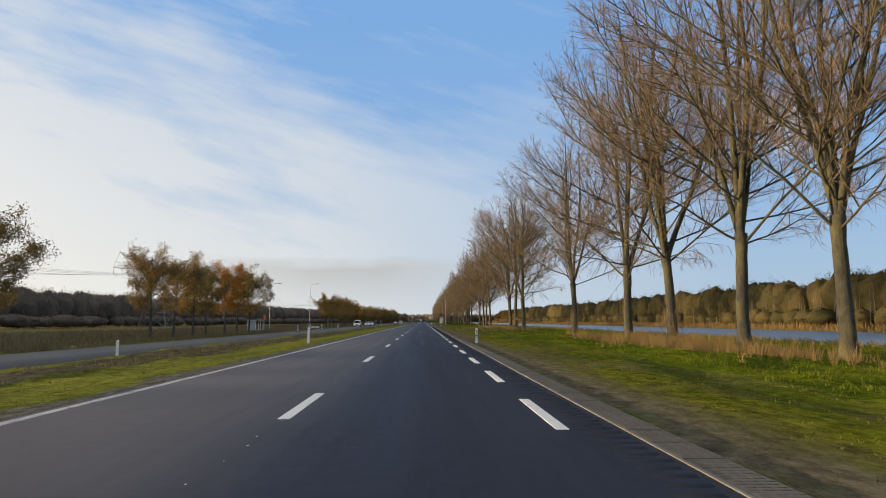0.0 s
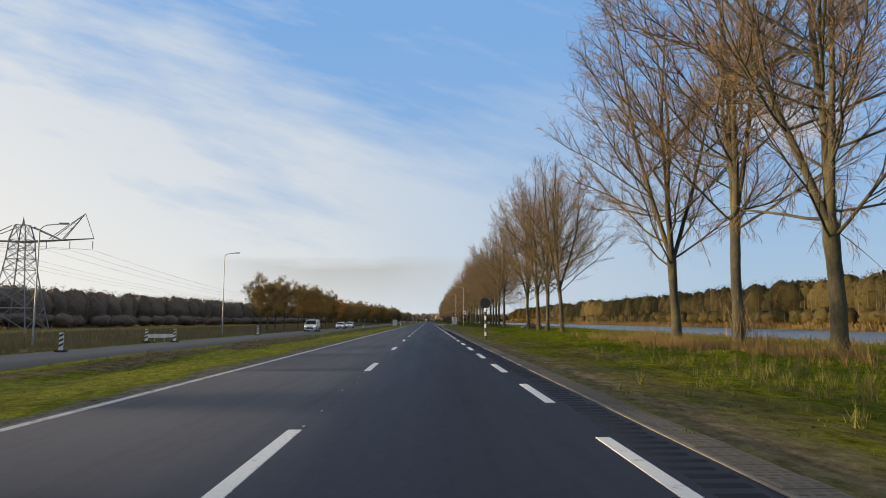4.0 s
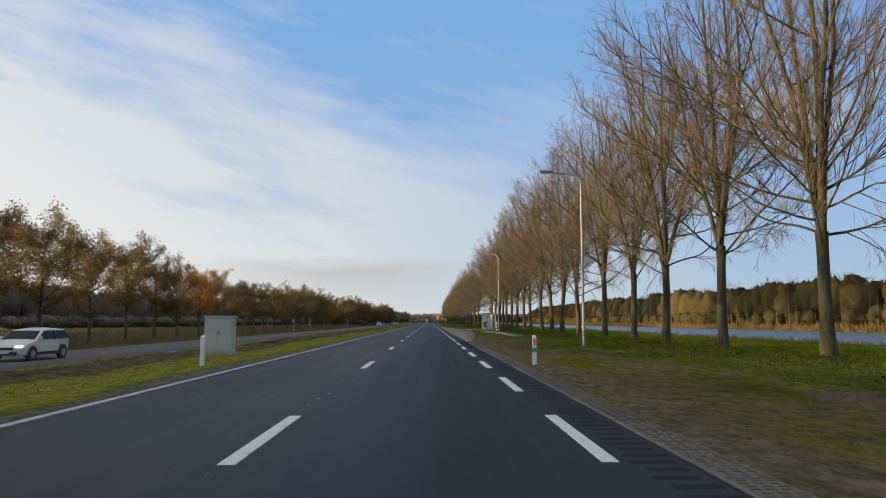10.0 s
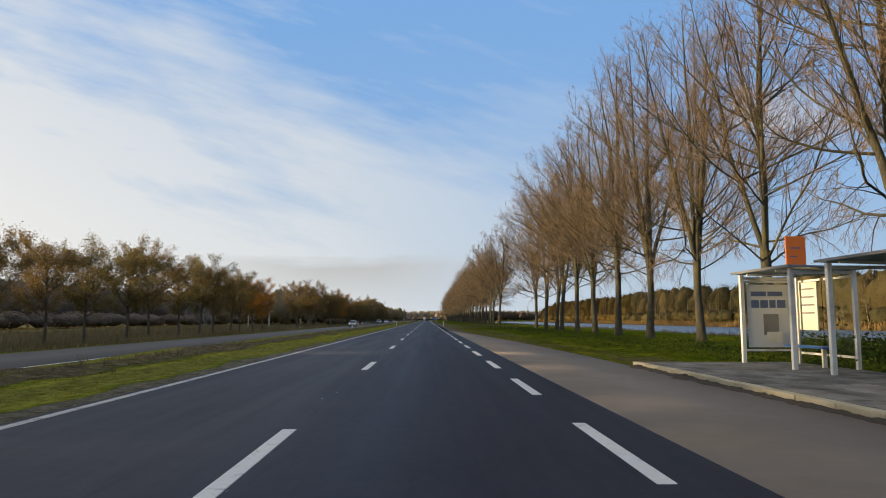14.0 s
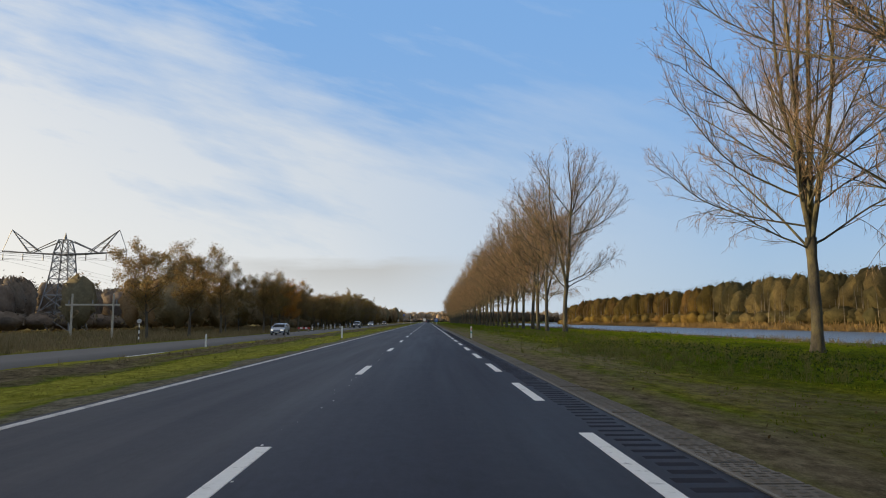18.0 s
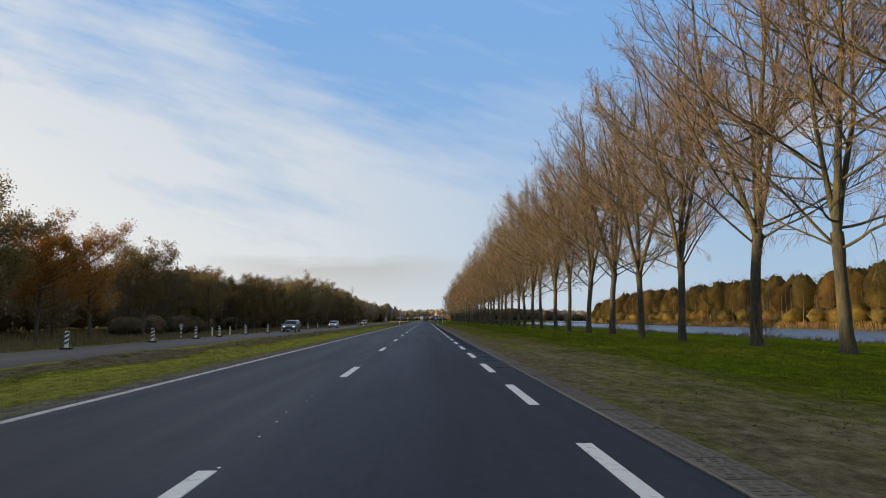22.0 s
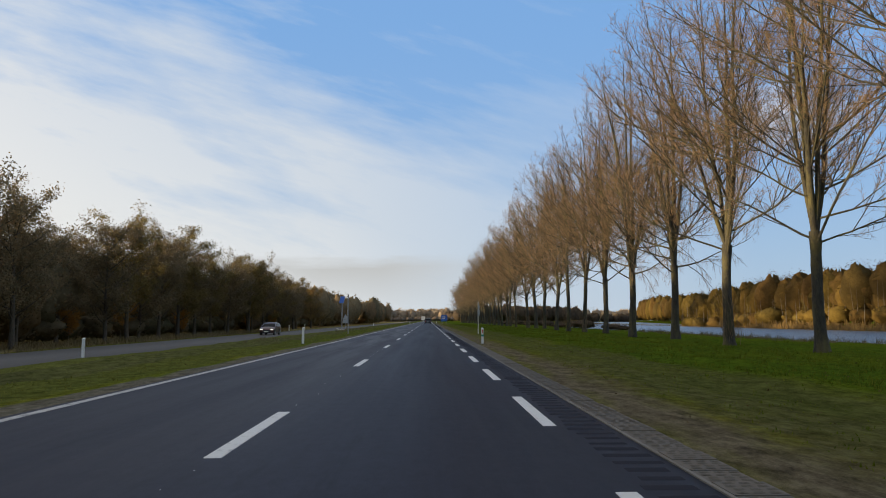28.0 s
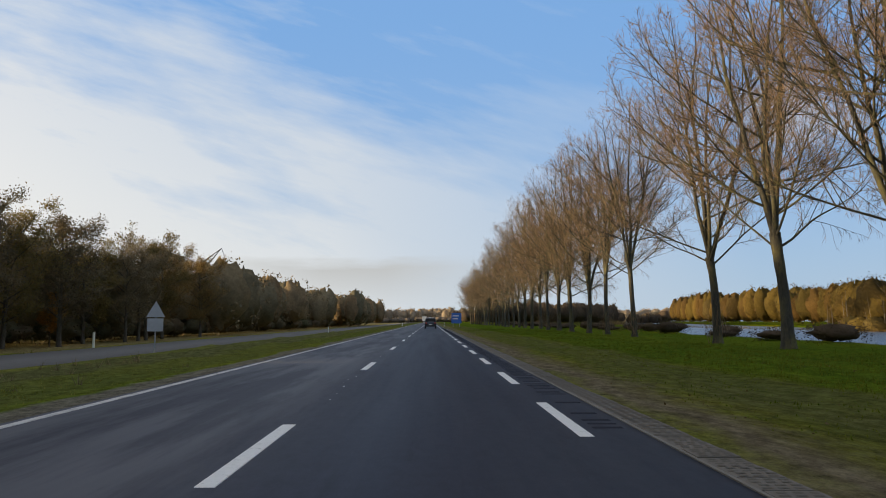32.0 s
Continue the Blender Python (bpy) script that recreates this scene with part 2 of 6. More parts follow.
def asphalt_material():
    m, nt, b = material("asphalt", 0.85)
    b.inputs["IOR"].default_value = 1.125
    v = coords(nt)
    fine = grain(nt, v, 60.0, 3)
    wide = grain(nt, coords(nt, (1.6, 0.05, 1)), 1.0, 4)
    c = blend(nt, fine, (0.029, 0.031, 0.045), (0.049, 0.053, 0.074))
    c = blend(nt, ramp(nt, wide, (0.35, 0.0), (0.7, 0.55)), c, (0.056, 0.060, 0.077))
    c = blend(nt, ramp(nt, grain(nt, v, 0.35, 5), (0.55, 0.0), (0.75, 0.5)), c, (0.030, 0.033, 0.045))
    mottle = grain(nt, coords(nt, (1, 0.5, 1)), 7.0, 8, 0.8)
    c = blend(nt, 1.0, c, grey(nt, maths(nt, "ADD", 0.55, maths(nt, "MULTIPLY", mottle, 0.9))), "MULTIPLY")
    # paler worn stretches in the far part of the opposite lane
    sep = nt.nodes.new("ShaderNodeSeparateXYZ")
    nt.links.new(v, sep.inputs[0])
    far = maths(nt, "DIVIDE", maths(nt, "SUBTRACT", sep.outputs[1], 600.0), 40.0, True)
    left = maths(nt, "SUBTRACT", 0.3, maths(nt, "MULTIPLY", sep.outputs[0], 0.8), True)
    worn = ramp(nt, grain(nt, coords(nt, (1.0, 0.12, 1)), 0.9, 6, 0.65), (0.44, 0.0), (0.56, 0.75))
    c = blend(nt, maths(nt, "MULTIPLY", worn, maths(nt, "MULTIPLY", far, left)), c, (0.11, 0.115, 0.135))
    # dark dried streaks and small repairs
    c = blend(nt, ramp(nt, grain(nt, coords(nt, (2.2, 0.25, 1)), 1.4, 7, 0.7), (0.56, 0.0), (0.70, 0.45)), c, (0.023, 0.025, 0.034))
    nt.links.new(c, b.inputs["Base Color"])
    nt.links.new(ramp(nt, wide, (0.3, 0.50), (0.7, 0.64)), b.inputs["Roughness"])
    return m


def paint_material():
    m, nt, b = material("road_paint", 0.6)
    v = coords(nt)
    c = blend(nt, grain(nt, v, 14.0, 6), (0.62, 0.62, 0.60), (0.80, 0.80, 0.78))
    c = blend(nt, ramp(nt, grain(nt, v, 5.0, 8, 0.75), (0.56, 0.0), (0.70, 0.75)), c, (0.10, 0.10, 0.10))
    nt.links.new(c, b.inputs["Base Color"])
    bump(nt, b, grain(nt, v, 70.0, 3), 0.3, 0.01)
    return m


def worn_paint_material():
    m, nt, b = material("worn_road_paint", 0.7)
    v = coords(nt, (1, 0.5, 1))
    c = blend(nt, grain(nt, v, 9.0, 6), (0.40, 0.39, 0.38), (0.55, 0.54, 0.52))
    c = blend(nt, ramp(nt, grain(nt, v, 4.0, 8, 0.75), (0.48, 0.0), (0.66, 0.8)), c, (0.10, 0.10, 0.105))
    nt.links.new(c, b.inputs["Base Color"])
    return m


def ground_material():
    """Grass verges, a rutted muddy strip, sandy soil by the road's edge, winter fields farther off."""
    m, nt, b = material("verge_grass", 1.0)
    b.inputs["IOR"].default_value = 1.0
    g = nt.nodes.new("ShaderNodeNewGeometry")
    sep = nt.nodes.new("ShaderNodeSeparateXYZ")
    nt.links.new(g.outputs["Position"], sep.inputs[0])
    x = sep.outputs[0]
    v = coords(nt)
    streak = coords(nt, (1.0, 0.22, 1.0))
    big, mid, fine = grain(nt, streak, 0.12, 5), grain(nt, streak, 0.9, 6, 0.7), grain(nt, v, 9.0, 4, 0.75)
    clods = grain(nt, coords(nt, (1.0, 0.5, 1.0)), 2.6, 7, 0.78)
    # lush green, drier yellow-green patches, dark clumps, bare spots
    c = blend(nt, ramp(nt, mid, (0.36, 0.0), (0.64, 1.0)), (0.060, 0.110, 0.006), (0.135, 0.185, 0.010))
    c = blend(nt, ramp(nt, big, (0.42, 0.0), (0.62, 0.85)), c, (0.215, 0.205, 0.016))
    c = blend(nt, ramp(nt, fine, (0.42, 0.0), (0.66, 0.75)), c, (0.028, 0.050, 0.004))
    c = blend(nt, ramp(nt, clods, (0.52, 0.0), (0.62, 0.85)), c, (0.030, 0.042, 0.006))
    c = blend(nt, ramp(nt, grain(nt, coords(nt, (1.0, 0.4, 1.0)), 1.3, 6, 0.75), (0.58, 0.0), (0.68, 0.6)), c, (0.10, 0.085, 0.022))
    wob = maths(nt, "MULTIPLY", maths(nt, "SUBTRACT", grain(nt, coords(nt, (1, 0.3, 1)), 0.7, 6), 0.5), 2.0)
    xs = maths(nt, "ADD", x, wob)
    # stretch where the wood's shade is put into the verge colours
    late = maths(nt, "DIVIDE", maths(nt, "SUBTRACT", sep.outputs[1], 575.0), 30.0, True)

    def strip(lo, hi, soft):
        up = maths(nt, "DIVIDE", maths(nt, "SUBTRACT", xs, lo), soft, True)
        dn = maths(nt, "DIVIDE", maths(nt, "SUBTRACT", hi, xs), soft, True)
        return maths(nt, "MULTIPLY", up, dn)

    soil = blend(nt, ramp(nt, clods, (0.35, 0.0), (0.65, 1.0)), (0.05, 0.042, 0.028), (0.16, 0.135, 0.085))
    sand = blend(nt, clods, (0.13, 0.112, 0.075), (0.25, 0.215, 0.15))
    c = blend(nt, maths(nt, "MULTIPLY", strip(-10.2, -6.2, 0.5), ramp(nt, grain(nt, coords(nt, (1, 0.2, 1)), 0.5, 6), (0.34, 0.55), (0.48, 1.0))), c, soil)
    dry = blend(nt, ramp(nt, clods, (0.42, 0.0), (0.62, 1.0)), (0.17, 0.155, 0.024), (0.055, 0.058, 0.014))
    c = blend(nt, maths(nt, "MULTIPLY", strip(4.5, 9.6, 1.2), ramp(nt, mid, (0.40, 0.25), (0.56, 0.95))), c, dry)
    patches = ramp(nt, grain(nt, coords(nt, (1, 0.25, 1)), 0.35, 6), (0.44, 0.0), (0.56, 1.0))
    c = blend(nt, maths(nt, "MULTIPLY", strip(4.5, 9.8, 1.2), maths(nt, "MULTIPLY", patches, 0.6)), c, soil)
    def along(lo, hi, soft):
        up = maths(nt, "DIVIDE", maths(nt, "SUBTRACT", sep.outputs[1], lo), soft, True)
        dn = maths(nt, "DIVIDE", maths(nt, "SUBTRACT", hi, sep.outputs[1]), soft, True)
        return maths(nt, "MULTIPLY", up, dn)

    # churned soil before the bus bay, a sandy stretch farther on
    c = blend(nt, maths(nt, "MULTIPLY", maths(nt, "MULTIPLY", strip(4.3, 9.5, 1.0), along(232.0, 262.0, 8.0)), 0.8), c, soil)
    c = blend(nt, maths(nt, "MULTIPLY", maths(nt, "MULTIPLY", strip(7.0, 17.0, 1.5), along(196.0, 246.0, 8.0)), ramp(nt, clods, (0.44, 0.0), (0.56, 0.9))), c, soil)
    # patches of shade put into the bank grass as darker green
    shade = blend(nt, mid, (0.040, 0.058, 0.008), (0.075, 0.095, 0.014))
    c = blend(nt, maths(nt, "MULTIPLY", strip(6.2, 26.0, 1.5), ramp(nt, grain(nt, coords(nt, (1, 0.35, 1)), 0.42, 5, 0.65), (0.46, 0.0), (0.58, 0.75))), c, shade)
    c = blend(nt, maths(nt, "MULTIPLY", maths(nt, "MULTIPLY", strip(4.3, 8.6, 1.5), along(385.0, 515.0, 20.0)), ramp(nt, mid, (0.40, 0.1), (0.58, 0.65))), c, sand)
    edge = blend(nt, 0.3, soil, sand)
    gravel = blend(nt, ramp(nt, fine, (0.35, 0.0), (0.7, 1.0)), (0.10, 0.092, 0.078), (0.20, 0.18, 0.15))
    c = blend(nt, strip(4.0, 6.0, 0.9), c, edge)
    mown = blend(nt, ramp(nt, fine, (0.40, 0.0), (0.70, 1.0)), (0.25, 0.245, 0.045), (0.14, 0.145, 0.030))
    mown = blend(nt, ramp(nt, grain(nt, coords(nt, (1, 0.06, 1)), 0.7, 4), (0.45, 0.0), (0.6, 0.55)), mown, (0.125, 0.125, 0.045))
    mown = blend(nt, ramp(nt, mid, (0.55, 0.0), (0.70, 0.6)), mown, (0.10, 0.105, 0.012))
    c = blend(nt, maths(nt, "MULTIPLY", strip(-6.4, -4.05, 0.35), maths(nt, "SUBTRACT", 0.92, maths(nt, "MULTIPLY", late, 0.75))), c, mown)
    c = blend(nt, maths(nt, "MULTIPLY", strip(-13.4, -9.3, 0.6), 0.8), c, mown)
    # past y = 575: painted wood shade, greener on the bank, muddier by the roads
    shaded_green = blend(nt, mid, (0.042, 0.080, 0.010), (0.080, 0.125, 0.014))
    c = blend(nt, maths(nt, "MULTIPLY", strip(9.0, 32.0, 1.0), maths(nt, "MULTIPLY", late, 0.7)), c, shaded_green)
    dull = blend(nt, clods, (0.05, 0.062, 0.018), (0.115, 0.125, 0.042))
    c = blend(nt, maths(nt, "MULTIPLY", maths(nt, "ADD", strip(5.6, 9.8, 1.0), strip(-13.4, -3.9, 0.8)), maths(nt, "MULTIPLY", late, 0.75)), c, dull)
    c = blend(nt, maths(nt, "MULTIPLY", strip(-4.2, -3.0, 0.2), 0.9), c, gravel)
    # rough field and wood floor on the far side of the second road
    rough_field = blend(nt, mid, (0.12, 0.102, 0.045), (0.25, 0.20, 0.10))
    c = blend(nt, maths(nt, "MULTIPLY", strip(-3000.0, -24.5, 1.0), 0.92), c, rough_field)
    c = blend(nt, maths(nt, "MULTIPLY", strip(-24.8, -20.9, 0.7), 0.7), c, mown)
    tufts = grain(nt, coords(nt, (1.0, 0.55, 1.0)), 3.4, 8, 0.85)
    c = blend(nt, 1.0, c, grey(nt, maths(nt, "ADD", 0.52, maths(nt, "MULTIPLY", maths(nt, "SUBTRACT", tufts, 0.36, True), 4.0))), "MULTIPLY")
    nt.links.new(c, b.inputs["Base Color"])
    bump(nt, b, blend(nt, 0.5, clods, tufts), 0.8, 0.16)
    return m


M_WORNPAINT = worn_paint_material()
M_ASPHALT, M_PAINT, M_GROUND = asphalt_material(), paint_material(), ground_material()
M_OLDASPHALT = plain("old_asphalt", (0.082, 0.078, 0.073), (0.125, 0.119, 0.110), 3.0, 0.9, bumpy=0.1)
M_RUMBLE = plain("milled_asphalt", (0.026, 0.028, 0.038), (0.044, 0.046, 0.058), 0.6, 0.95, bumpy=0.1)
M_RUMBLE.node_tree.nodes["Principled BSDF"].inputs["IOR"].default_value = 1.06
M_LAYBY = plain("bus_bay_asphalt", (0.175, 0.143, 0.118), (0.265, 0.222, 0.182), 1.1, 0.9, bumpy=0.2, dirt=0.45)

# ---- the lie of the land: height over the road, across it ----
PROFILE = [(-3000, -1.0), (-400, -1.0), (-60, -1.0), (-30, -0.95), (-24, -0.85), (-22.0, -0.74), (-21.1, -0.66), (-13.4, -0.66), (-12.5, -0.45),
           (-11.2, -0.28), (-9.5, -0.14), (-7.4, -0.05), (-6.0, -0.02), (-4.4, -0.025), (-3.5, -0.02), (-3.4, -0.06), (4.3, -0.06), (4.9, -0.03),
           (8.0, -0.05), (12.0, -0.12), (19.0, -0.30), (26.0, -0.30), (33.0, -0.36), (35.0, -0.8), (37.5, -1.9), (82.0, -2.2), (85.0, -1.2),
           (88.0, -0.3), (96.0, 0.0), (160.0, 0.2), (600.0, 0.0), (3000, 0.0)]


VEER = 760.0         # here the canal begins to swing away from the road


def veer(y):
    return 0.24 * max(0.0, y - VEER)


def height(x):
    for (x0, z0), (x1, z1) in zip(PROFILE, PROFILE[1:]):
        if x <= x1:
            return z0 + (z1 - z0) * (x - x0) / (x1 - x0)
    return PROFILE[-1][1]


def rise(x, y):
    """Small unevenness of the verges; none under the roads."""
    k = min(1.0, max(0.0, (x - 5.2) / 3)) if x > 0 else min(1.0, max(0.0, (-4.6 - x) / 1.5))
    if -21.6 < x < -12.8:
        k = 0.0
    if 36 < x < 84:
        k = 0.0
    u = noise.noise((x * 0.35, y * 0.12, 0.0)) * 0.10 + noise.noise((x * 1.1, y * 0.5, 5.0)) * 0.07
    if 6.0 < x < 24.0:
        u += (noise.noise((x * 0.8, y * 0.33, 11.0)) * 0.13 + noise.noise((x * 0.3, y * 0.1, 17.0)) * 0.12) * min(1.0, (x - 6.0) / 3)
    if -10.0 < x < -6.0:
        u = u * 1.6 + noise.noise((x * 2.2, y * 0.25, 9.0)) * 0.10
    return u * k


def land_z(x, y):
    """Height of the ground; past VEER the canal's bed lies farther to the right."""
    v = veer(y)
    if v and x > 24.0:
        return height(max(24.0, x - v)) + rise(max(24.0, x - v), y)
    return height(x) + rise(x, y)


def build_ground():
    xs = [-3000, -1500, -700, -400, -250, -150, -100, -75, -60, -50, -42, -36]
    xs += list(np.arange(-32, -12.5, 0.9)) + list(np.arange(-12.5, -3.6, 0.42)) + [-3.49, -3.4, 0.0, 4.28]
    xs += list(np.arange(4.6, 20.0, 0.5)) + list(np.arange(20.0, 35.6, 1.2)) + [36, 37.5, 50, 82, 83.5, 85, 86.5, 88, 92, 96, 110, 130, 160, 250, 400, 700, 1500, 3000]
    ys = [-600, -200, -100] + list(np.arange(-60, 760, 1.25)) + list(np.arange(760, 1100, 6)) + [1200, 1400, 1700, 2200, 3200]
    v = [(x + (veer(y) if 33 < x < 300 else 0.0), y, land_z(x + (veer(y) if 33 < x < 300 else 0.0), y)) for y in ys for x in xs]
    nx = len(xs)
    f = [(j * nx + i, j * nx + i + 1, (j + 1) * nx + i + 1, (j + 1) * nx + i) for j in range(len(ys) - 1) for i in range(nx - 1)]
    ob = part("ground", np_mesh("ground", v, f, smooth=True), M_GROUND)
    tagged(ob, "flat grassy verges with muddy ruts beside the road", "ground", kind="structure")


build_ground()


def strip_mesh(name, rows, z, thick=0.12):
    """A slab of paving between two edges given at stations [(y, xl, xr)]."""
    v, f = [], []
    for y, xl, xr in rows:
        v += [(xl, y, z - thick), (xl, y, z), (xr, y, z), (xr, y, z - thick)]
    for j in range(len(rows) - 1):
        a = 4 * j
        for k in range(3):
            f.append((a + k, a + k + 1, a + k + 5, a + k + 4))
    f += [(3, 2, 1, 0), tuple(len(v) - 4 + k for k in range(4))]
    return np_mesh(name, v, f)


road = part("road", strip_mesh("road", [(y, -3.47, 4.03) for y in np.arange(ROAD_Y0, ROAD_Y1 + 1, 30.0)], 0.0), M_ASPHALT)
tagged(road, "dark grey asphalt road with two lanes and white markings", "road", kind="structure")
second_road = part("second_road", strip_mesh("second_road", [(y, -20.9, -13.5) for y in np.arange(ROAD_Y0, ROAD_Y1 + 1, 30.0)], -0.60), M_OLDASPHALT)
tagged(second_road, "grey asphalt road lying lower behind the verge", "road", kind="structure")
BAY = [(248, 4.035, 4.2), (262, 4.035, 5.2), (278, 4.035, 6.3), (293, 4.035, 6.98), (318, 4.035, 6.98), (332, 4.035, 6.6), (350, 4.035, 5.6), (372, 4.035, 4.2)]
bay = part("bus_bay", strip_mesh("bus_bay", BAY, -0.004), M_LAYBY)
tagged(bay, "brownish worn asphalt bus bay beside the road", "bus bay", kind="structure")


def bar_mesh(name, w, length, z=0.006):
    v = [(-w / 2, 0, z), (w / 2, 0, z), (w / 2, length, z), (-w / 2, length, z)]
    v += [(x * 1.06, y if 0 < y < length else y + (-0.01 if y == 0 else 0.01), 0.0) for x, y, _ in v]
    return mesh_of(name, v, [(0, 1, 2, 3), (4, 5, 1, 0), (5, 6, 2, 1), (6, 7, 3, 2), (7, 4, 0, 3)])


def build_markings():
    me = bar_mesh("lane_dash", 0.15, 3.0)
    me.materials.append(M_PAINT)
    for k in range(-4, 100):
        part("lane_dash", me, None, road).location = (0, 12.0 * k, 0)
    me = bar_mesh("edge_dash", 0.15, 2.97)
    me.materials.append(M_PAINT)
    for k in range(-6, 170):
        y = -0.9 + (6.0 + 0.0268) * k
        part("edge_dash", me, None, road).location = (LANE, y, 0)
    part("edge_line", bar_mesh("edge_line", 0.13, ROAD_Y1 - ROAD_Y0), M_WORNPAINT, road).location = (-LANE + 0.07, ROAD_Y0, 0)
    rng = random.Random(2)
    vs, fs = [], []
    y = -10.0
    while y < 780:
        y += rng.uniform(0.5, 1.6)
        x, r = rng.gauss(0.0, 0.05), rng.uniform(0.006, 0.026)
        b = len(vs)
        vs += [(x + r * math.cos(a) * rng.uniform(0.4, 1), y + 2.2 * r * math.sin(a) * rng.uniform(0.4, 1), 0.004) for a in (0.2, 1.3, 2.3, 3.4, 4.5, 5.4)]
        fs.append(tuple(range(b, b + 6)))
    tagged(part("paint_flecks", mesh_of("paint_flecks", vs, fs), M_PAINT, road), kind="stuff")
    part("edge_line", bar_mesh("edge_line", 0.14, ROAD_Y1 - ROAD_Y0), M_PAINT, second_road).location = (-13.75, ROAD_Y0, -0.60)


build_markings()

M_WATER, nt, b = material("canal_water", 0.30)
b.inputs["Base Color"].default_value = (0.10, 0.14, 0.20, 1)
b.inputs["Specular IOR Level"].default_value = 0.6
bump(nt, b, grain(nt, coords(nt, (0.8, 1.5, 1)), 0.9, 7, 0.7), 1.0, 0.45)
water = part("water", mesh_of("water", [(34, -600, -0.78), (86.5, -600, -0.78), (86.5, VEER, -0.78), (34, VEER, -0.78), (34 + veer(1290), 1290, -0.78), (86.5 + veer(1290), 1290, -0.78)], [(0, 1, 2, 3), (3, 2, 5, 4)]), M_WATER)
tagged(water, "wind-rippled blue-grey canal water", "water", kind="structure")

# ---- trees ----
class Wood:
    """Collects tapered branches as one mesh, and thin twigs as another."""

    def __init__(self):
        self.v, self.f, self.tv, self.tf = [], [], [], []

    def limb(self, pts, radii, sides):
        base = len(self.v)
        n = len(pts)
        for i in range(n):
            d = (pts[min(i + 1, n - 1)] - pts[max(i - 1, 0)]).normalized()
            u = d.cross(Vector((0.3, 1, 0.1))).normalized()
            w = d.cross(u)
            for k in range(sides):
                a = 2 * math.pi * k / sides
                self.v.append(pts[i] + (u * math.cos(a) + w * math.sin(a)) * radii[i])
        for i in range(n - 1):
            for k in range(sides):
                k2 = (k + 1) % sides
                self.f.append((base + i * sides + k, base + i * sides + k2, base + (i + 1) * sides + k2, base + (i + 1) * sides + k))

    def twig(self, p, d, length, r):
        """A thin three-sided shoot that ends in a point."""
        u = d.cross(Vector((0.2, 0.9, 0.3))).normalized()
        w = d.cross(u)
        b = len(self.tv)
        for k in range(3):
            a = 2.094 * k + b * 0.47
            self.tv.append(p + (u * math.cos(a) + w * math.sin(a)) * r)
        self.tv.append(p + d * length)
        self.tf += [(b, b + 1, b + 3), (b + 1, b + 2, b + 3)]


def grow(rng, p, d, length, n, bend, wander):
    """Points of a branch that starts at p along d and bends upwards."""
    pts, d = [p.copy()], d.normalized()
    for i in range(n):
        d = (d + Vector((rng.uniform(-1, 1), rng.uniform(-1, 1), rng.uniform(-1, 1))) * wander + Vector((0, 0, bend))).normalized()
        pts.append(pts[-1] + d * (length / n))
    return pts


def off_axis(rng, d, angle):
    u = d.cross(Vector((rng.uniform(-1, 1), rng.uniform(-1, 1), rng.uniform(-1, 1)))).normalized()
    return (d * math.cos(angle) + u * math.sin(angle)).normalized()


def wander_line(rng, p0, p2, n, sway, sag=0.0, lift=0.3):
    """A crooked branch from p0 to p2 that leaves steeply (lift over 0), turns upwards on its way (under 0) or sags."""
    mid = p0.lerp(p2, 0.55) + Vector((0, 0, (p2.z - p0.z) * lift * 0.5 - sag))
    pts, off, drift = [], Vector((0, 0, 0)), Vector((0, 0, 0))
    for i in range(n + 1):
        u = i / n
        q = p0 * (1 - u) ** 2 + mid * 2 * u * (1 - u) + p2 * u * u
        drift = drift * 0.6 + Vector((rng.gauss(0, sway), rng.gauss(0, sway), rng.gauss(0, sway * 0.6)))
        off = off + drift
        pts.append(q + off * math.sin(math.pi * min(1.0, u * 1.15)) if i else q)
    return pts


def along_line(pts, u):
    n = len(pts) - 1
    i = min(n - 1, int(u * n))
    return pts[i].lerp(pts[i + 1], u * n - i), (pts[i + 1] - pts[i]).normalized()


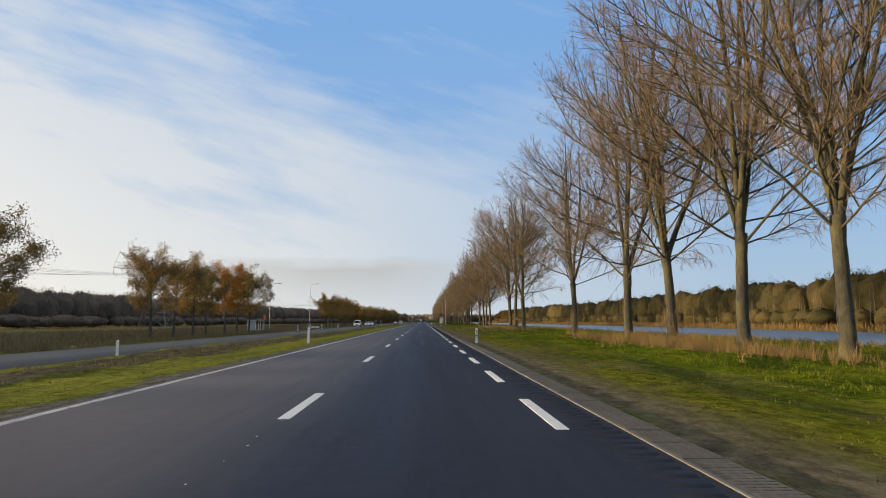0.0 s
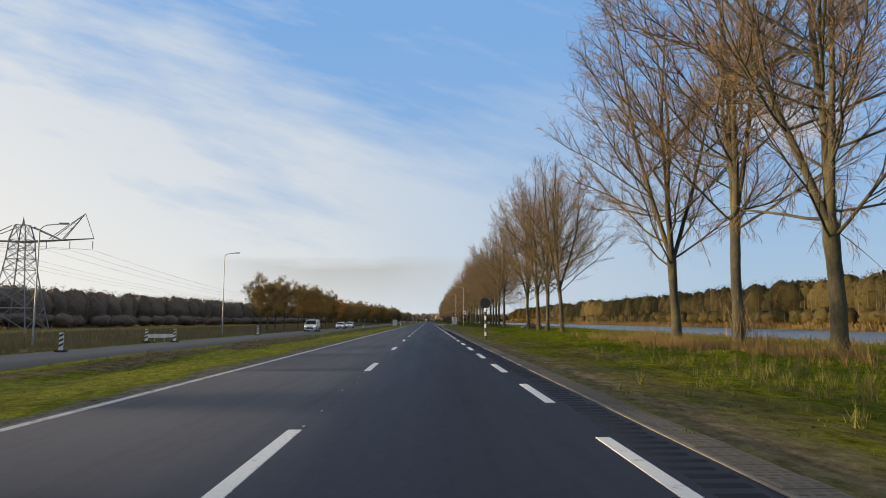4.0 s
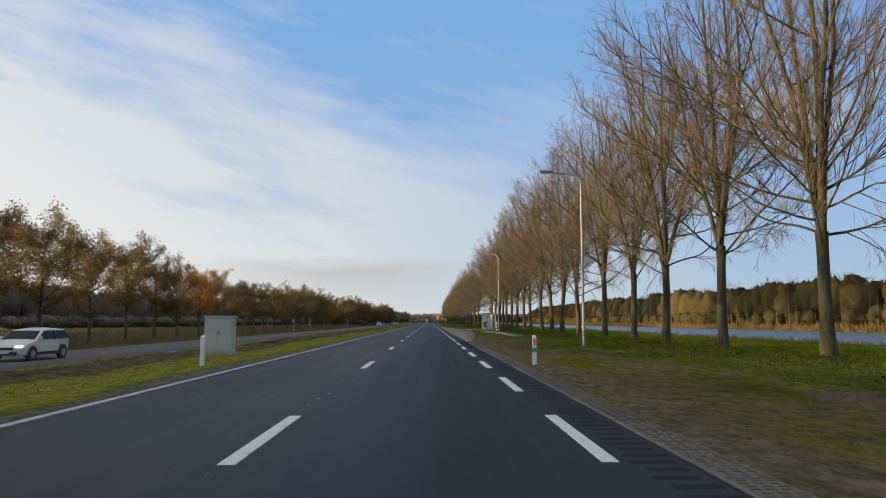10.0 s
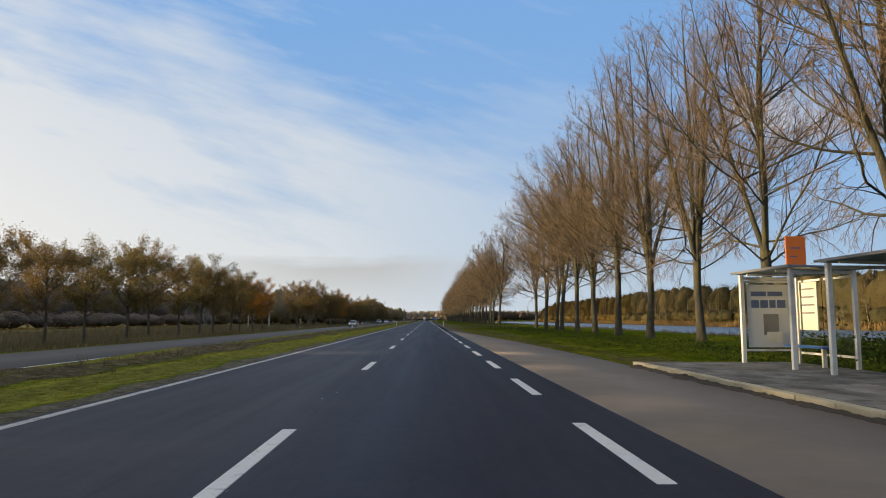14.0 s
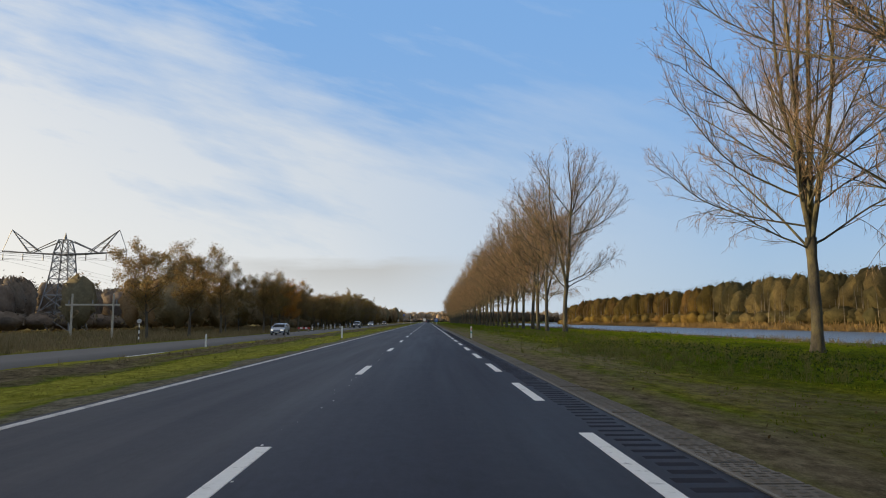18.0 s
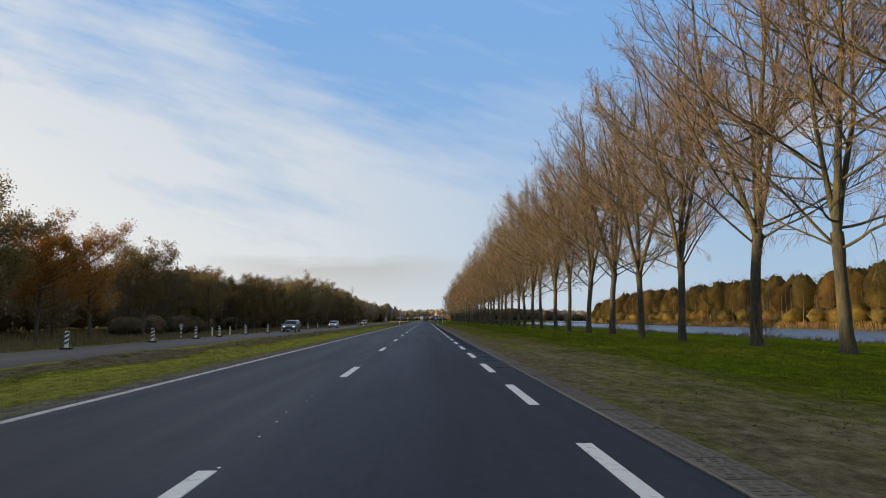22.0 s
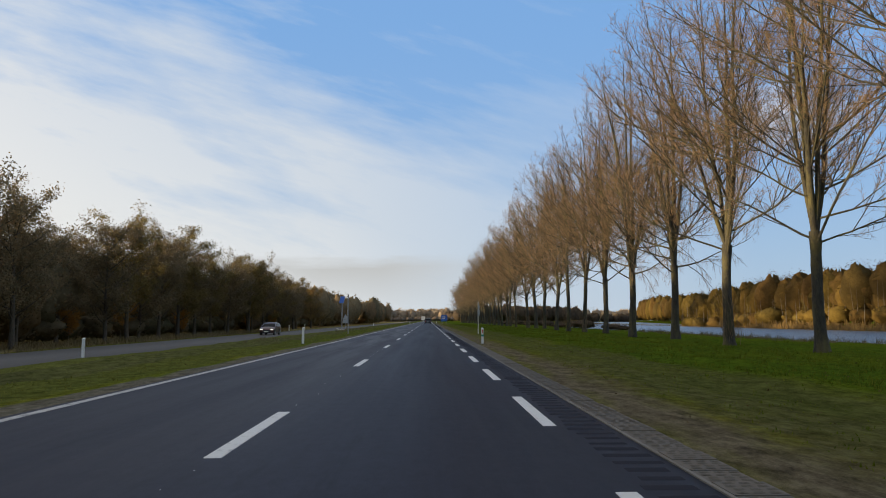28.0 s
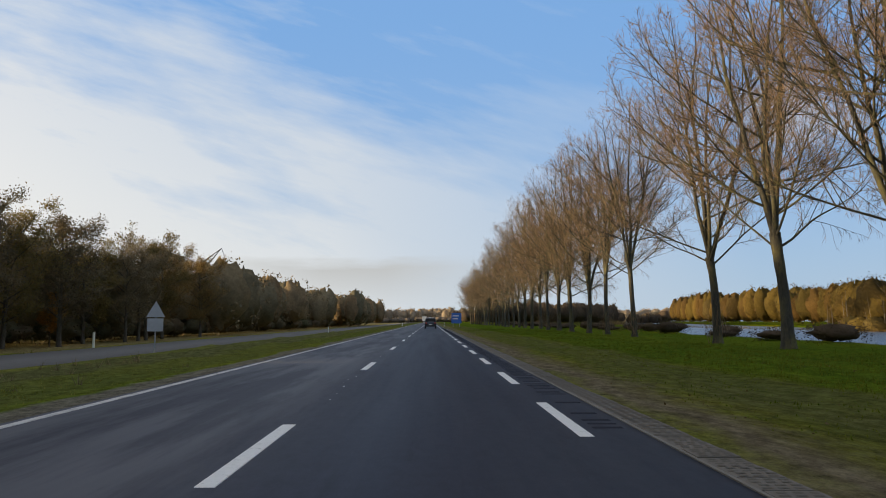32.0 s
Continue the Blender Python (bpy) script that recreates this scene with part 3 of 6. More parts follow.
def poplar_meshes(seed, tall=24.5, lean=0.0, forked=False, rich=1.0):
    """A bare poplar: clear trunk, a few crooked leaders, side limbs, branches on these and a haze of fine twigs in an egg-shaped crown."""
    rng = random.Random(seed)
    w = Wood()
    fork = rng.uniform(5.4, 7.2)
    r0 = rng.uniform(0.27, 0.34)
    trunk = grow(rng, Vector((0, 0, -0.3)), Vector((lean, rng.uniform(-0.04, 0.04), 1)), fork + 0.3, 11, 0.05, 0.035)
    w.limb(trunk, [r0 * g * rng.uniform(0.94, 1.06) for g in (1.65, 1.25, 1.06, 1.0, 0.97, 0.95, 0.92, 0.9, 0.9, 0.92, 0.95, 1.0)], 11)
    top = trunk[-1]
    girth = rng.uniform(0.88, 1.08)

    def reach(z):
        h = min(1.0, max(0.0, (z - fork + 1.5) / (tall - fork + 1.5)))
        if h < 0.36:
            return girth * 8.8 * (0.55 + 0.45 * (h / 0.36) ** 0.7)
        return girth * 8.8 * max(0.0, 1 - ((h - 0.36) / 0.64) ** 2.2) ** 0.6

    limbs = []
    leaders = 5 if forked else rng.choice((3, 4, 4))
    a0 = rng.uniform(0, 6.28)
    for k in range(leaders):
        a = a0 + k * 2 * math.pi / leaders + rng.uniform(-0.4, 0.4)
        z = tall * (rng.uniform(0.92, 0.96) if k == 0 else rng.uniform(0.80, 0.95))
        off = rng.uniform(0.3, 1.2) if k == 0 else reach(z) * rng.uniform(0.40, 0.72)
        tip = Vector((top.x + math.cos(a) * off, top.y + math.sin(a) * off, z))
        start = top - Vector((0, 0, rng.uniform(0.05, 0.25) if k < 3 else rng.uniform(0.2, 0.9)))
        limbs.append((wander_line(rng, start, tip, 14, 0.06, 0.0, rng.uniform(-0.35, 0.1)), r0 * (0.64 if k == 0 else rng.uniform(0.46, 0.62)), False))
    for k in range(6):      # low side limbs from the fork and the leaders' feet
        a = k * 2.4 + rng.uniform(-0.4, 0.4)
        z = fork + rng.uniform(1.5, 7.5)
        r = reach(z) * rng.uniform(0.72, 1.0)
        src = limbs[rng.randrange(leaders)][0]
        start = along_line(src, rng.uniform(0.02, 0.2))[0] if k > 2 else top - Vector((0, 0, rng.uniform(0.1, 0.9)))
        tip = Vector((top.x + math.cos(a) * r, top.y + math.sin(a) * r, max(z, start.z + 0.6)))
        limbs.append((wander_line(rng, start, tip, 11, 0.07, rng.uniform(-0.3, 0.7), rng.uniform(-0.6, 0.1)), r0 * rng.uniform(0.15, 0.24), tip.z < fork + 4.0))
    for k in range(21):     # limbs higher up on the leaders
        src = limbs[rng.randrange(leaders)][0]
        p, axis = along_line(src, rng.uniform(0.08, 0.6))
        a = k * 2.4 + rng.uniform(-0.5, 0.5)
        z = min(tall * 0.98, p.z + rng.uniform(4.0, 9.0))
        r = reach(z) * rng.uniform(0.75, 1.0)
        tip = Vector((top.x + math.cos(a) * r, top.y + math.sin(a) * r, z))
        limbs.append((wander_line(rng, p, tip, 9, 0.065, 0.0, rng.uniform(-0.7, -0.1)), r0 * rng.uniform(0.13, 0.22), False))
    for pts, r, low in limbs:
        n = len(pts)
        w.limb(pts, [r * (1 - 0.97 * i / (n - 1)) ** 0.85 + 0.012 for i in range(n)], 7 if r > 0.1 else 5)
        span = sum((pts[i + 1] - pts[i]).length for i in range(n - 1))
        count = int(span * 1.9 * rich)
        for s in range(count):
            u = 0.16 + 0.84 * (s + rng.random()) / count
            p, axis = along_line(pts, u)
            d = off_axis(rng, axis, rng.uniform(0.55, 1.05))
            out = Vector((p.x - top.x, p.y - top.y, 0))
            if out.length > 0.3:
                d = (d + out.normalized() * 0.36).normalized()
            hang = low and rng.random() < 0.45
            d = (d + Vector((0, 0, -0.35 if hang else 0.34))).normalized()
            length = rng.uniform(1.4, 4.4) * (1.12 - 0.45 * u)
            end = p + d * length
            gap = math.hypot(end.x - top.x, end.y - top.y) - reach(end.z)
            if gap > 0 or end.z > tall:
                length = max(0.6, length - max(gap, end.z - tall))
            sec = grow(rng, p, d, length, 4, -0.10 if hang else 0.06, 0.16)
            rr = 0.010 + 0.0066 * length
            w.limb(sec, [rr, rr * 0.8, rr * 0.6, rr * 0.42, 0.005], 3)
            for q in range(int(length * 2.4 * rich) + 2):
                uu = 0.12 + 0.88 * rng.random()
                pp, ax = along_line(sec, uu)
                dd = off_axis(rng, ax, rng.uniform(0.5, 1.0))
                dd = (dd + Vector((0, 0, -0.75 if hang else 0.25))).normalized()
                ll = rng.uniform(0.5, 1.35) * (1.15 - 0.5 * uu)
                bend = (dd + Vector((rng.gauss(0, 0.25), rng.gauss(0, 0.25), -0.4 if hang else 0.2 + rng.gauss(0, 0.2)))).normalized()
                w.twig(pp, dd, ll * 0.72, 0.0122)
                w.twig(pp + dd * ll * 0.5, bend, ll * 0.6, 0.0102)
                for z in range(3):
                    f = rng.uniform(0.15, 0.95)
                    p3 = pp + dd * ll * f if f < 0.5 else pp + dd * ll * 0.5 + bend * ll * (f - 0.5)
                    d3 = (off_axis(rng, bend, rng.uniform(0.5, 1.0)) + Vector((0, 0, -0.6 if hang else 0.1))).normalized()
                    w.twig(p3, d3, rng.uniform(0.25, 0.62), 0.0092)
    if seed % 3 == 0:
        for q in range(46):      # shoots round the foot
            p = Vector((rng.gauss(0, 0.35), rng.gauss(0, 0.35), rng.uniform(-0.1, 0.9)))
            d = Vector((rng.gauss(0, 0.18), rng.gauss(0, 0.18), 1)).normalized()
            ll = rng.uniform(0.9, 3.0)
            w.twig(p, d, ll, 0.016)
            for z in range(3):
                w.twig(p + d * ll * rng.uniform(0.3, 0.8), off_axis(rng, d, 0.5), ll * 0.35, 0.011)
    a = mesh_of("poplar_trunk", w.v, w.f, True)
    t = np_mesh("poplar_crown", [tuple(v) for v in w.tv], w.tf)
    a.materials.append(M_BARK)
    t.materials.append(M_TWIG)
    return a, t


def leaves(rng, centres, size, per, spread, upright=False):
    """Small bent leaves strewn round the given centres: (verts, faces)."""
    n = len(centres) * per
    c = np.repeat(np.asarray(centres, np.float32), per, 0) + rng.normal(0, spread, (n, 3)).astype(np.float32)
    a = rng.normal(0, 1, (n, 3))
    a /= np.linalg.norm(a, axis=1, keepdims=True)
    if upright:        # twiggy: long thin slips that stand up
        a = a * 0.45 + np.array((0.0, 0.0, 1.6))
    b = np.cross(a, rng.normal(0, 1, (n, 3)))
    b /= np.linalg.norm(b, axis=1, keepdims=True)
    s = (size * rng.uniform(0.6, 1.3, (n, 1)))
    a, b = a * s, b * s * (0.30 if upright else 0.62)
    fold = np.cross(a, b) / s * 0.25
    v = np.stack([c - a, c - b * 0.9 + fold, c + a, c + b * 0.9 + fold], 1).reshape(-1, 3)
    f = np.arange(n * 4).reshape(-1, 4)
    return v, f


def oak_meshes(seed, tall, crown_r, per, size, mat, trunk_clear=2.7, dense=1.0):
    """A young roadside oak: thin trunk, spreading limbs, a ragged crown of leaves."""
    rng, nr = random.Random(seed), np.random.default_rng(seed)
    w = Wood()
    r0 = 0.018 * tall
    trunk = grow(rng, Vector((0, 0, -0.3)), Vector((rng.uniform(-0.05, 0.05), rng.uniform(-0.05, 0.05), 1)), tall * 0.82, 8, 0.02, 0.04)
    w.limb(trunk, [r0 * (1.25 if i == 0 else 1 - 0.1 * i) for i in range(9)], 7)
    tips = []
    n = int(22 * dense)
    for k in range(n):
        z = trunk_clear + (tall * 0.8 - trunk_clear) * (k + 0.5) / n
        i = min(7, int(z / (tall * 0.82) * 8))
        p = trunk[i].lerp(trunk[i + 1], min(1, max(0, z / (tall * 0.82) * 8 - i)))
        a = k * 2.4 + rng.uniform(-0.6, 0.6)
        h = (z - trunk_clear) / (tall - trunk_clear)
        reach = crown_r * (0.35 + 1.15 * math.sin(math.pi * min(1, 0.18 + 0.8 * h))) * rng.uniform(0.55, 0.95)
        d = Vector((math.cos(a), math.sin(a), rng.uniform(0.25, 0.8)))
        pts = grow(rng, p, d, reach, 4, 0.10, 0.14)
        w.limb(pts, [r0 * 0.3, r0 * 0.24, r0 * 0.17, r0 * 0.1, 0.01], 4)
        for q in range(5):
            pp = pts[rng.choice((1, 2, 3, 3, 4, 4))]
            sub = grow(rng, pp, Vector((rng.uniform(-1, 1), rng.uniform(-1, 1), rng.uniform(-0.1 if k > 4 else 0.2, 0.9))), crown_r * rng.uniform(0.2, 0.42), 2, 0.05, 0.2)
            w.limb(sub, [0.02, 0.014, 0.006], 3)
            tips += [sub[1], sub[2]]
        tips += [pts[2], pts[3], pts[4]]
    tips += [trunk[-1] + Vector((rng.uniform(-0.6, 0.6), rng.uniform(-0.6, 0.6), rng.uniform(-0.5, tall * 0.11))) for _ in range(14)]
    v, f = leaves(nr, [tuple(t) for t in tips], size, per, crown_r * 0.076)
    a = mesh_of("oak_trunk", w.v, w.f, True)
    c = np_mesh("oak_crown", v, f)
    a.materials.append(M_OAKBARK)
    c.materials.append(mat)
    return a, c


M_LEAF_BROWN = leaf_material("brown_oak_leaves", [(0.185, 0.13, 0.06), (0.26, 0.16, 0.067), (0.18, 0.142, 0.062), (0.145, 0.12, 0.056)], 0.5)
M_LEAF_OLIVE = leaf_material("olive_oak_leaves", [(0.145, 0.125, 0.056), (0.205, 0.16, 0.063), (0.165, 0.14, 0.06), (0.24, 0.155, 0.06)], 0.5)
# distant woods and scrub: distance haze is put into the greyed leaf tones
M_LEAF_DISTANT = leaf_material("hazed_wood_leaves", [(0.17, 0.142, 0.118), (0.22, 0.178, 0.142), (0.19, 0.16, 0.13), (0.23, 0.182, 0.145)], 0.2)
# woods at the road's end: far haze painted as paler tones
M_LEAF_END = leaf_material("hazed_end_woods", [(0.30, 0.25, 0.19), (0.40, 0.32, 0.24), (0.34, 0.28, 0.21), (0.42, 0.33, 0.24)], 0.5)
M_LEAF_ORANGE = leaf_material("orange_oak_leaves", [(0.36, 0.17, 0.042), (0.44, 0.215, 0.05), (0.28, 0.15, 0.045)], 0.45)
M_LEAF_DARK = leaf_material("dark_wood_leaves", [(0.15, 0.135, 0.088), (0.22, 0.17, 0.10), (0.18, 0.155, 0.098), (0.25, 0.17, 0.095)], 0.30)
M_LEAF_BEND = leaf_material("bare_scrub", [(0.085, 0.066, 0.048), (0.12, 0.088, 0.06), (0.10, 0.075, 0.052)], 0.3)
M_LEAF_BRACKEN = leaf_material("dead_bracken", [(0.15, 0.125, 0.085), (0.22, 0.17, 0.11), (0.18, 0.16, 0.10), (0.12, 0.125, 0.07)], 0.4)
M_LEAF_BANK = leaf_material("far_bank_leaves", [(0.086, 0.074, 0.034), (0.130, 0.100, 0.046), (0.104, 0.086, 0.038), (0.074, 0.070, 0.034)])
M_LEAF_GOLD = leaf_material("golden_leaves", [(0.125, 0.094, 0.030), (0.175, 0.122, 0.033), (0.138, 0.084, 0.030), (0.094, 0.079, 0.030)])

POPLAR_KINDS = [poplar_meshes(11 + s, 25.6 + (s % 3) * 0.7, (0.0, 0.015, -0.02)[s % 3], s in (2, 5)) for s in range(6)]
POPLAR_FAR = [poplar_meshes(31 + s, 25.5, 0.0, False, 0.62) for s in range(2)]


def plant(name, meshes, x, y, size, turn, label, category, group, slim=1.0):
    root = thing(name, label, category, group, at=(x, y, land_z(x, y)), turn=turn)
    root.scale = (size * slim, size * slim, size)
    part("trunk", meshes[0], None, root)
    part("crown", meshes[1], None, root)
    return root


def build_poplars():
    rng = random.Random(5)
    ys = [18.3, 27.5, 37.6, 47.0, 67.6, 108.0, 117.0, 128.0, 171.0, 181.0, 190.7, 200.2,
          240.0, 250.6, 261.2, 269.5, 280.6, 292.0, 301.4, 311.6, 321.0, 331.0, 341.0, 350.6, 360.0, 369.5, 379.0, 388.0, 393.6, 402.6, 412.8,
          473.8, 486.0, 494.8, 504.0, 514.8, 524.0, 533.6, 543.4, 555.0, 564.7, 575.5, 585.2, 595.0, 605.0, 616.5, 626.2, 636.4, 646.6, 656.6,
          667.3, 677.3, 686.3, 696.3, 706.7, 715.8, 724.5]
    ys += [744.0 + 9.7 * k for k in range(30)]
    for i, y in enumerate(ys):
        x = 18.9 + 0.0034 * y + rng.uniform(-0.25, 0.25)
        kinds = POPLAR_KINDS if y < 825 else POPLAR_FAR
        plant("poplar_tree", kinds[rng.randrange(len(kinds))], x, y, rng.uniform(0.93, 1.05) * (1.08 if 100 < y < 130 else 1.0), rng.uniform(0, 360),
              "tall bare poplar with mossy grey trunk on the grassy canal bank", "tree", "row of poplars", 1.08 if y < 140 else 0.95)


build_poplars()

OAK_KINDS = [oak_meshes(40 + s, 9.6, 3.1, 58, 0.075, (M_LEAF_BROWN, M_LEAF_OLIVE, M_LEAF_BROWN, M_LEAF_ORANGE)[s % 4]) for s in range(8)]
OAK_TALL = [(0, 10.0), (110, 10.2), (198, 8.9), (208, 9.6), (222, 10.3), (270, 10.4), (295, 9.0), (320, 8.2), (345, 8.6), (375, 9.8), (420, 8.6), (455, 9.6), (467, 10.6), (505, 11.2), (540, 9.6), (558, 8.4), (580, 8.2)]


def build_oaks():
    rng = random.Random(9)
    ys = [40.0, 67.8, 74.5, 81.0, 88.0, 95.0, 102.0, 110.0, 200.5, 207.5, 213.8, 221.0]
    ys += [235.5 + 7.1 * k for k in range(27)] + [454.8, 467.0, 481.0, 505.0, 512.0, 519.0, 527.0, 539.0, 561.0, 575.6]
    for y in ys:
        k = rng.choice((0, 1, 2, 4, 5, 6, 1, 0, 7, 2)) if y < 400 else rng.choice((0, 1, 3, 7, 2, 3))
        k = 1 if y == 40.0 else k
        size = float(np.interp(y, *zip(*OAK_TALL))) / 9.4 * rng.uniform(0.93, 1.06)
        plant("oak_tree", OAK_KINDS[k], -28.7 + rng.uniform(-0.4, 0.4), y, size, rng.uniform(0, 360),
              ("young roadside oak with thinning orange autumn leaves" if k in (3, 7) else "young roadside oak with thinning brown autumn leaves"), "tree", "row of oaks")


build_oaks()


WOOD_KINDS = [oak_meshes(70 + s, 11.6, 3.4, 60, 0.085, (M_LEAF_DARK, M_LEAF_OLIVE, M_LEAF_DARK, M_LEAF_BROWN)[s % 4], 1.8) for s in range(6)]


def build_wood_edge():
    rng = random.Random(21)
    y = 583.0
    while y < 770:
        k = rng.choice((0, 1, 2, 2, 4, 5, 3))
        plant("wood_edge_tree", WOOD_KINDS[k], -29.3 + rng.uniform(-1.5, 1.5), y, rng.uniform(0.86, 1.16) * (0.80 if y < 615 else 0.92 if y < 635 else 1.02 if y < 717 else 0.95), rng.uniform(0, 360),
              "dark broadleaf tree with dull late autumn leaves at the wood's edge", "tree", "trees of the wood's edge")
        y += rng.uniform(4.2, 6.0)
    for x, y, s in ((-30.5, 612, 0.36), (-31, 634, 0.42), (-30.2, 655, 0.34), (-31.5, 668, 0.45), (-30.6, 684, 0.36), (-31, 702, 0.5), (-30.4, 716, 0.38), (-31.2, 738, 0.48)):
        plant("young_maple", OAK_KINDS[3], x, y, s, 70 * s * y, "small young tree with glowing orange autumn leaves under the wood", "tree", "young orange trees")
    for x, y, s, k in ((-33, 497, 0.8, 2), (-36, 516, 0.9, 1), (-35, 533, 0.85, 0), (-34, 548, 1.0, 2), (-33, 556, 0.95, 4), (-35, 567, 1.0, 5), (-33, 574, 1.0, 0), (-36, 581, 1.05, 2)):
        plant("wood_edge_tree", WOOD_KINDS[k], x, y, s * 0.86, 40 * k, "dark broadleaf tree with dull late autumn leaves at the wood's edge", "tree", "trees of the wood's edge")


build_wood_edge()


def build_woods():
    """Woods too far off, or too dense, to tell the trees apart."""
    nr = np.random.default_rng(3)
    rows, cols = 9, 14
    MASS_V = np.array([(math.sin(a) * math.cos(b + 0.2 * i), math.sin(a) * math.sin(b + 0.2 * i), math.cos(a))
                       for i, a in enumerate(np.linspace(0.12, 3.02, rows)) for b in np.linspace(0, 2 * math.pi, cols, endpoint=False)])
    MASS_F = np.array([(i * cols + j, (i + 1) * cols + j, (i + 1) * cols + (j + 1) % cols, i * cols + (j + 1) % cols) for i in range(rows - 1) for j in range(cols)])

    def wood(name, spots, tall, r, clumps, per, size, mat, label, twiggy=False, vary=(0.84, 1.07), mass=True):
        vs, fs, base = [], [], 0
        for x, y in spots:
            h, rr = tall * nr.uniform(*vary), r * nr.uniform(0.75, 1.4)
            u = nr.normal(0, 1, (clumps, 3))
            u /= np.linalg.norm(u, axis=1, keepdims=True)
            u *= nr.uniform(0.78, 0.97, (clumps, 1))
            c = u * (rr, rr, h * 0.5) + (x, y, land_z(x, y) + h * 0.5)
            v, f = leaves(nr, c, size, per, rr * 0.10, twiggy)
            vs.append(v)
            fs.append(f + base)
            base += len(v)
            if not mass:
                continue
            # close inner foliage: a knobbly mass of small facets
            lumps = MASS_V * nr.uniform(0.60, 0.90, (len(MASS_V), 1))
            v = lumps * (rr, rr, h * 0.5) + (x, y, land_z(x, y) + h * 0.5)
            vs.append(v)
            fs.append(MASS_F + base)
            base += len(v)
        ob = part(name, np_mesh(name, np.concatenate(vs), np.concatenate(fs)), mat)
        tagged(ob, label, "woods", kind="stuff")

    for lo, hi, mat, tall in ((30, 440, M_LEAF_BANK, 12.6), (440, 590, M_LEAF_BANK, 13.8), (590, 820, M_LEAF_GOLD, 13.8)):
        bank = [(nr.uniform(92, 96), y + nr.uniform(-2, 2)) for y in np.arange(lo, hi, 2.3)]
        bank += [(nr.uniform(98, 112), y + nr.uniform(-2, 2)) for y in np.arange(lo, hi, 5.0)]
        under = [(nr.uniform(88.5, 93), y + nr.uniform(-2, 2)) for y in np.arange(lo, hi, 4.0)]
        wood("far_bank_undergrowth", under, 5.0, 3.0, 12, 8, 0.22, mat, "low autumn scrub at the foot of the far bank's woods")
        wood("far_bank_woods", bank, tall, 3.9, 54, 12, 0.15, mat, "autumn woods along the far bank of the canal", False, (0.76, 1.06))
    v, f = [], []
    for y in np.arange(34, 830, 1.5):
        x, yy, h, r = nr.uniform(88.6, 91.5), y + nr.uniform(-0.7, 0.7), nr.uniform(6.5, 11.0), nr.uniform(0.07, 0.15)
        lx, ly = nr.normal(0, 0.35, 2)
        z, b = land_z(x, yy) - 0.2, len(v)
        v += [(x + r * math.cos(k), yy + r * math.sin(k), z) for k in (0, 2.09, 4.19)] + [(x + lx, yy + ly, z + h)]
        f += [(b, b + 1, b + 3), (b + 1, b + 2, b + 3), (b + 2, b, b + 3)]
    ob = part("far_bank_trunks", np_mesh("far_bank_trunks", v, f), M_PALEBARK)
    tagged(ob, "pale thin trunks along the edge of the far bank's woods", "trunks", kind="stuff")
    for lo, hi, tall in ((820, 930, 13.0), (930, 1080, 16.0), (1080, 1255, 21.0)):
        bank = [(nr.uniform(91, 101) + veer(y), y + nr.uniform(-2, 2)) for y in np.arange(lo, hi, 2.4)]
        wood("far_bank_woods", bank, tall, 4.0, 34, 9, 0.24, M_LEAF_GOLD, "golden autumn woods along the far bank of the canal")
    bend = [(nr.uniform(27, 33 + veer(y)), y) for y in np.arange(960, 1290, 1.8)]
    bend += [(x, 1300 + nr.uniform(-12, 20)) for x in np.arange(24, 330, 2.6)]
    wood("canal_bend_woods", bend, 11.0, 4.4, 18, 7, 0.40, M_LEAF_BEND, "grey-brown bare woods where the canal bends away", True)
    shore = [(nr.uniform(28.5, 33.5), y + nr.uniform(-4, 4)) for y in np.arange(700, 960, 15.0) for k in range(2)]
    wood("shore_scrub", shore, 1.35, 1.8, 60, 14, 0.07, M_LEAF_BEND, "low bare scrub along the canal's near shore", False, (0.5, 1.2))
    left = [(nr.uniform(-44, -32), y + nr.uniform(-2, 2)) for y in np.arange(570, 770, 2.0)]
    wood("dark_woods", left, 10.4, 3.2, 50, 11, 0.17, M_LEAF_DARK, "dark dense woods behind the second road")
    left = [(nr.uniform(-62, -42), y + nr.uniform(-3, 3)) for y in np.arange(500, 770, 3.0)]
    left += [(nr.uniform(-55, -28.5), y + nr.uniform(-3, 3)) for y in np.arange(765, 900, 2.2)]
    wood("dark_woods", left, 12.2, 3.6, 26, 9, 0.26, M_LEAF_DARK, "dark dense woods behind the second road")
    left = [(nr.uniform(-48, -22.5), y + nr.uniform(-3, 3)) for y in np.arange(890, 1012, 1.9)]
    wood("dark_woods", left, 12.8, 3.6, 20, 6, 0.40, M_LEAF_DARK, "dark dense woods behind the second road")
    under = [(nr.uniform(-35, -31.5), y + nr.uniform(-1, 1)) for y in np.arange(545, 1000, 1.7)]
    wood("dark_undergrowth", under, 2.9, 2.0, 26, 9, 0.11, M_LEAF_BRACKEN, "dark tangled undergrowth along the foot of the wood")
    # rows behind the start are out of view, added to shade the road
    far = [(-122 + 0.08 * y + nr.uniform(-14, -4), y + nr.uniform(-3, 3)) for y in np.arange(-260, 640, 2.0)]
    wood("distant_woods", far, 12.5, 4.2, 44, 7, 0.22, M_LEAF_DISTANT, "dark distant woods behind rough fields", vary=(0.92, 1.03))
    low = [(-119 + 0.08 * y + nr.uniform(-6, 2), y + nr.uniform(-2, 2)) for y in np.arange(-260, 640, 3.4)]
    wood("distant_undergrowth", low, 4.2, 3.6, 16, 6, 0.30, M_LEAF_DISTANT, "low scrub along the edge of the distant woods")
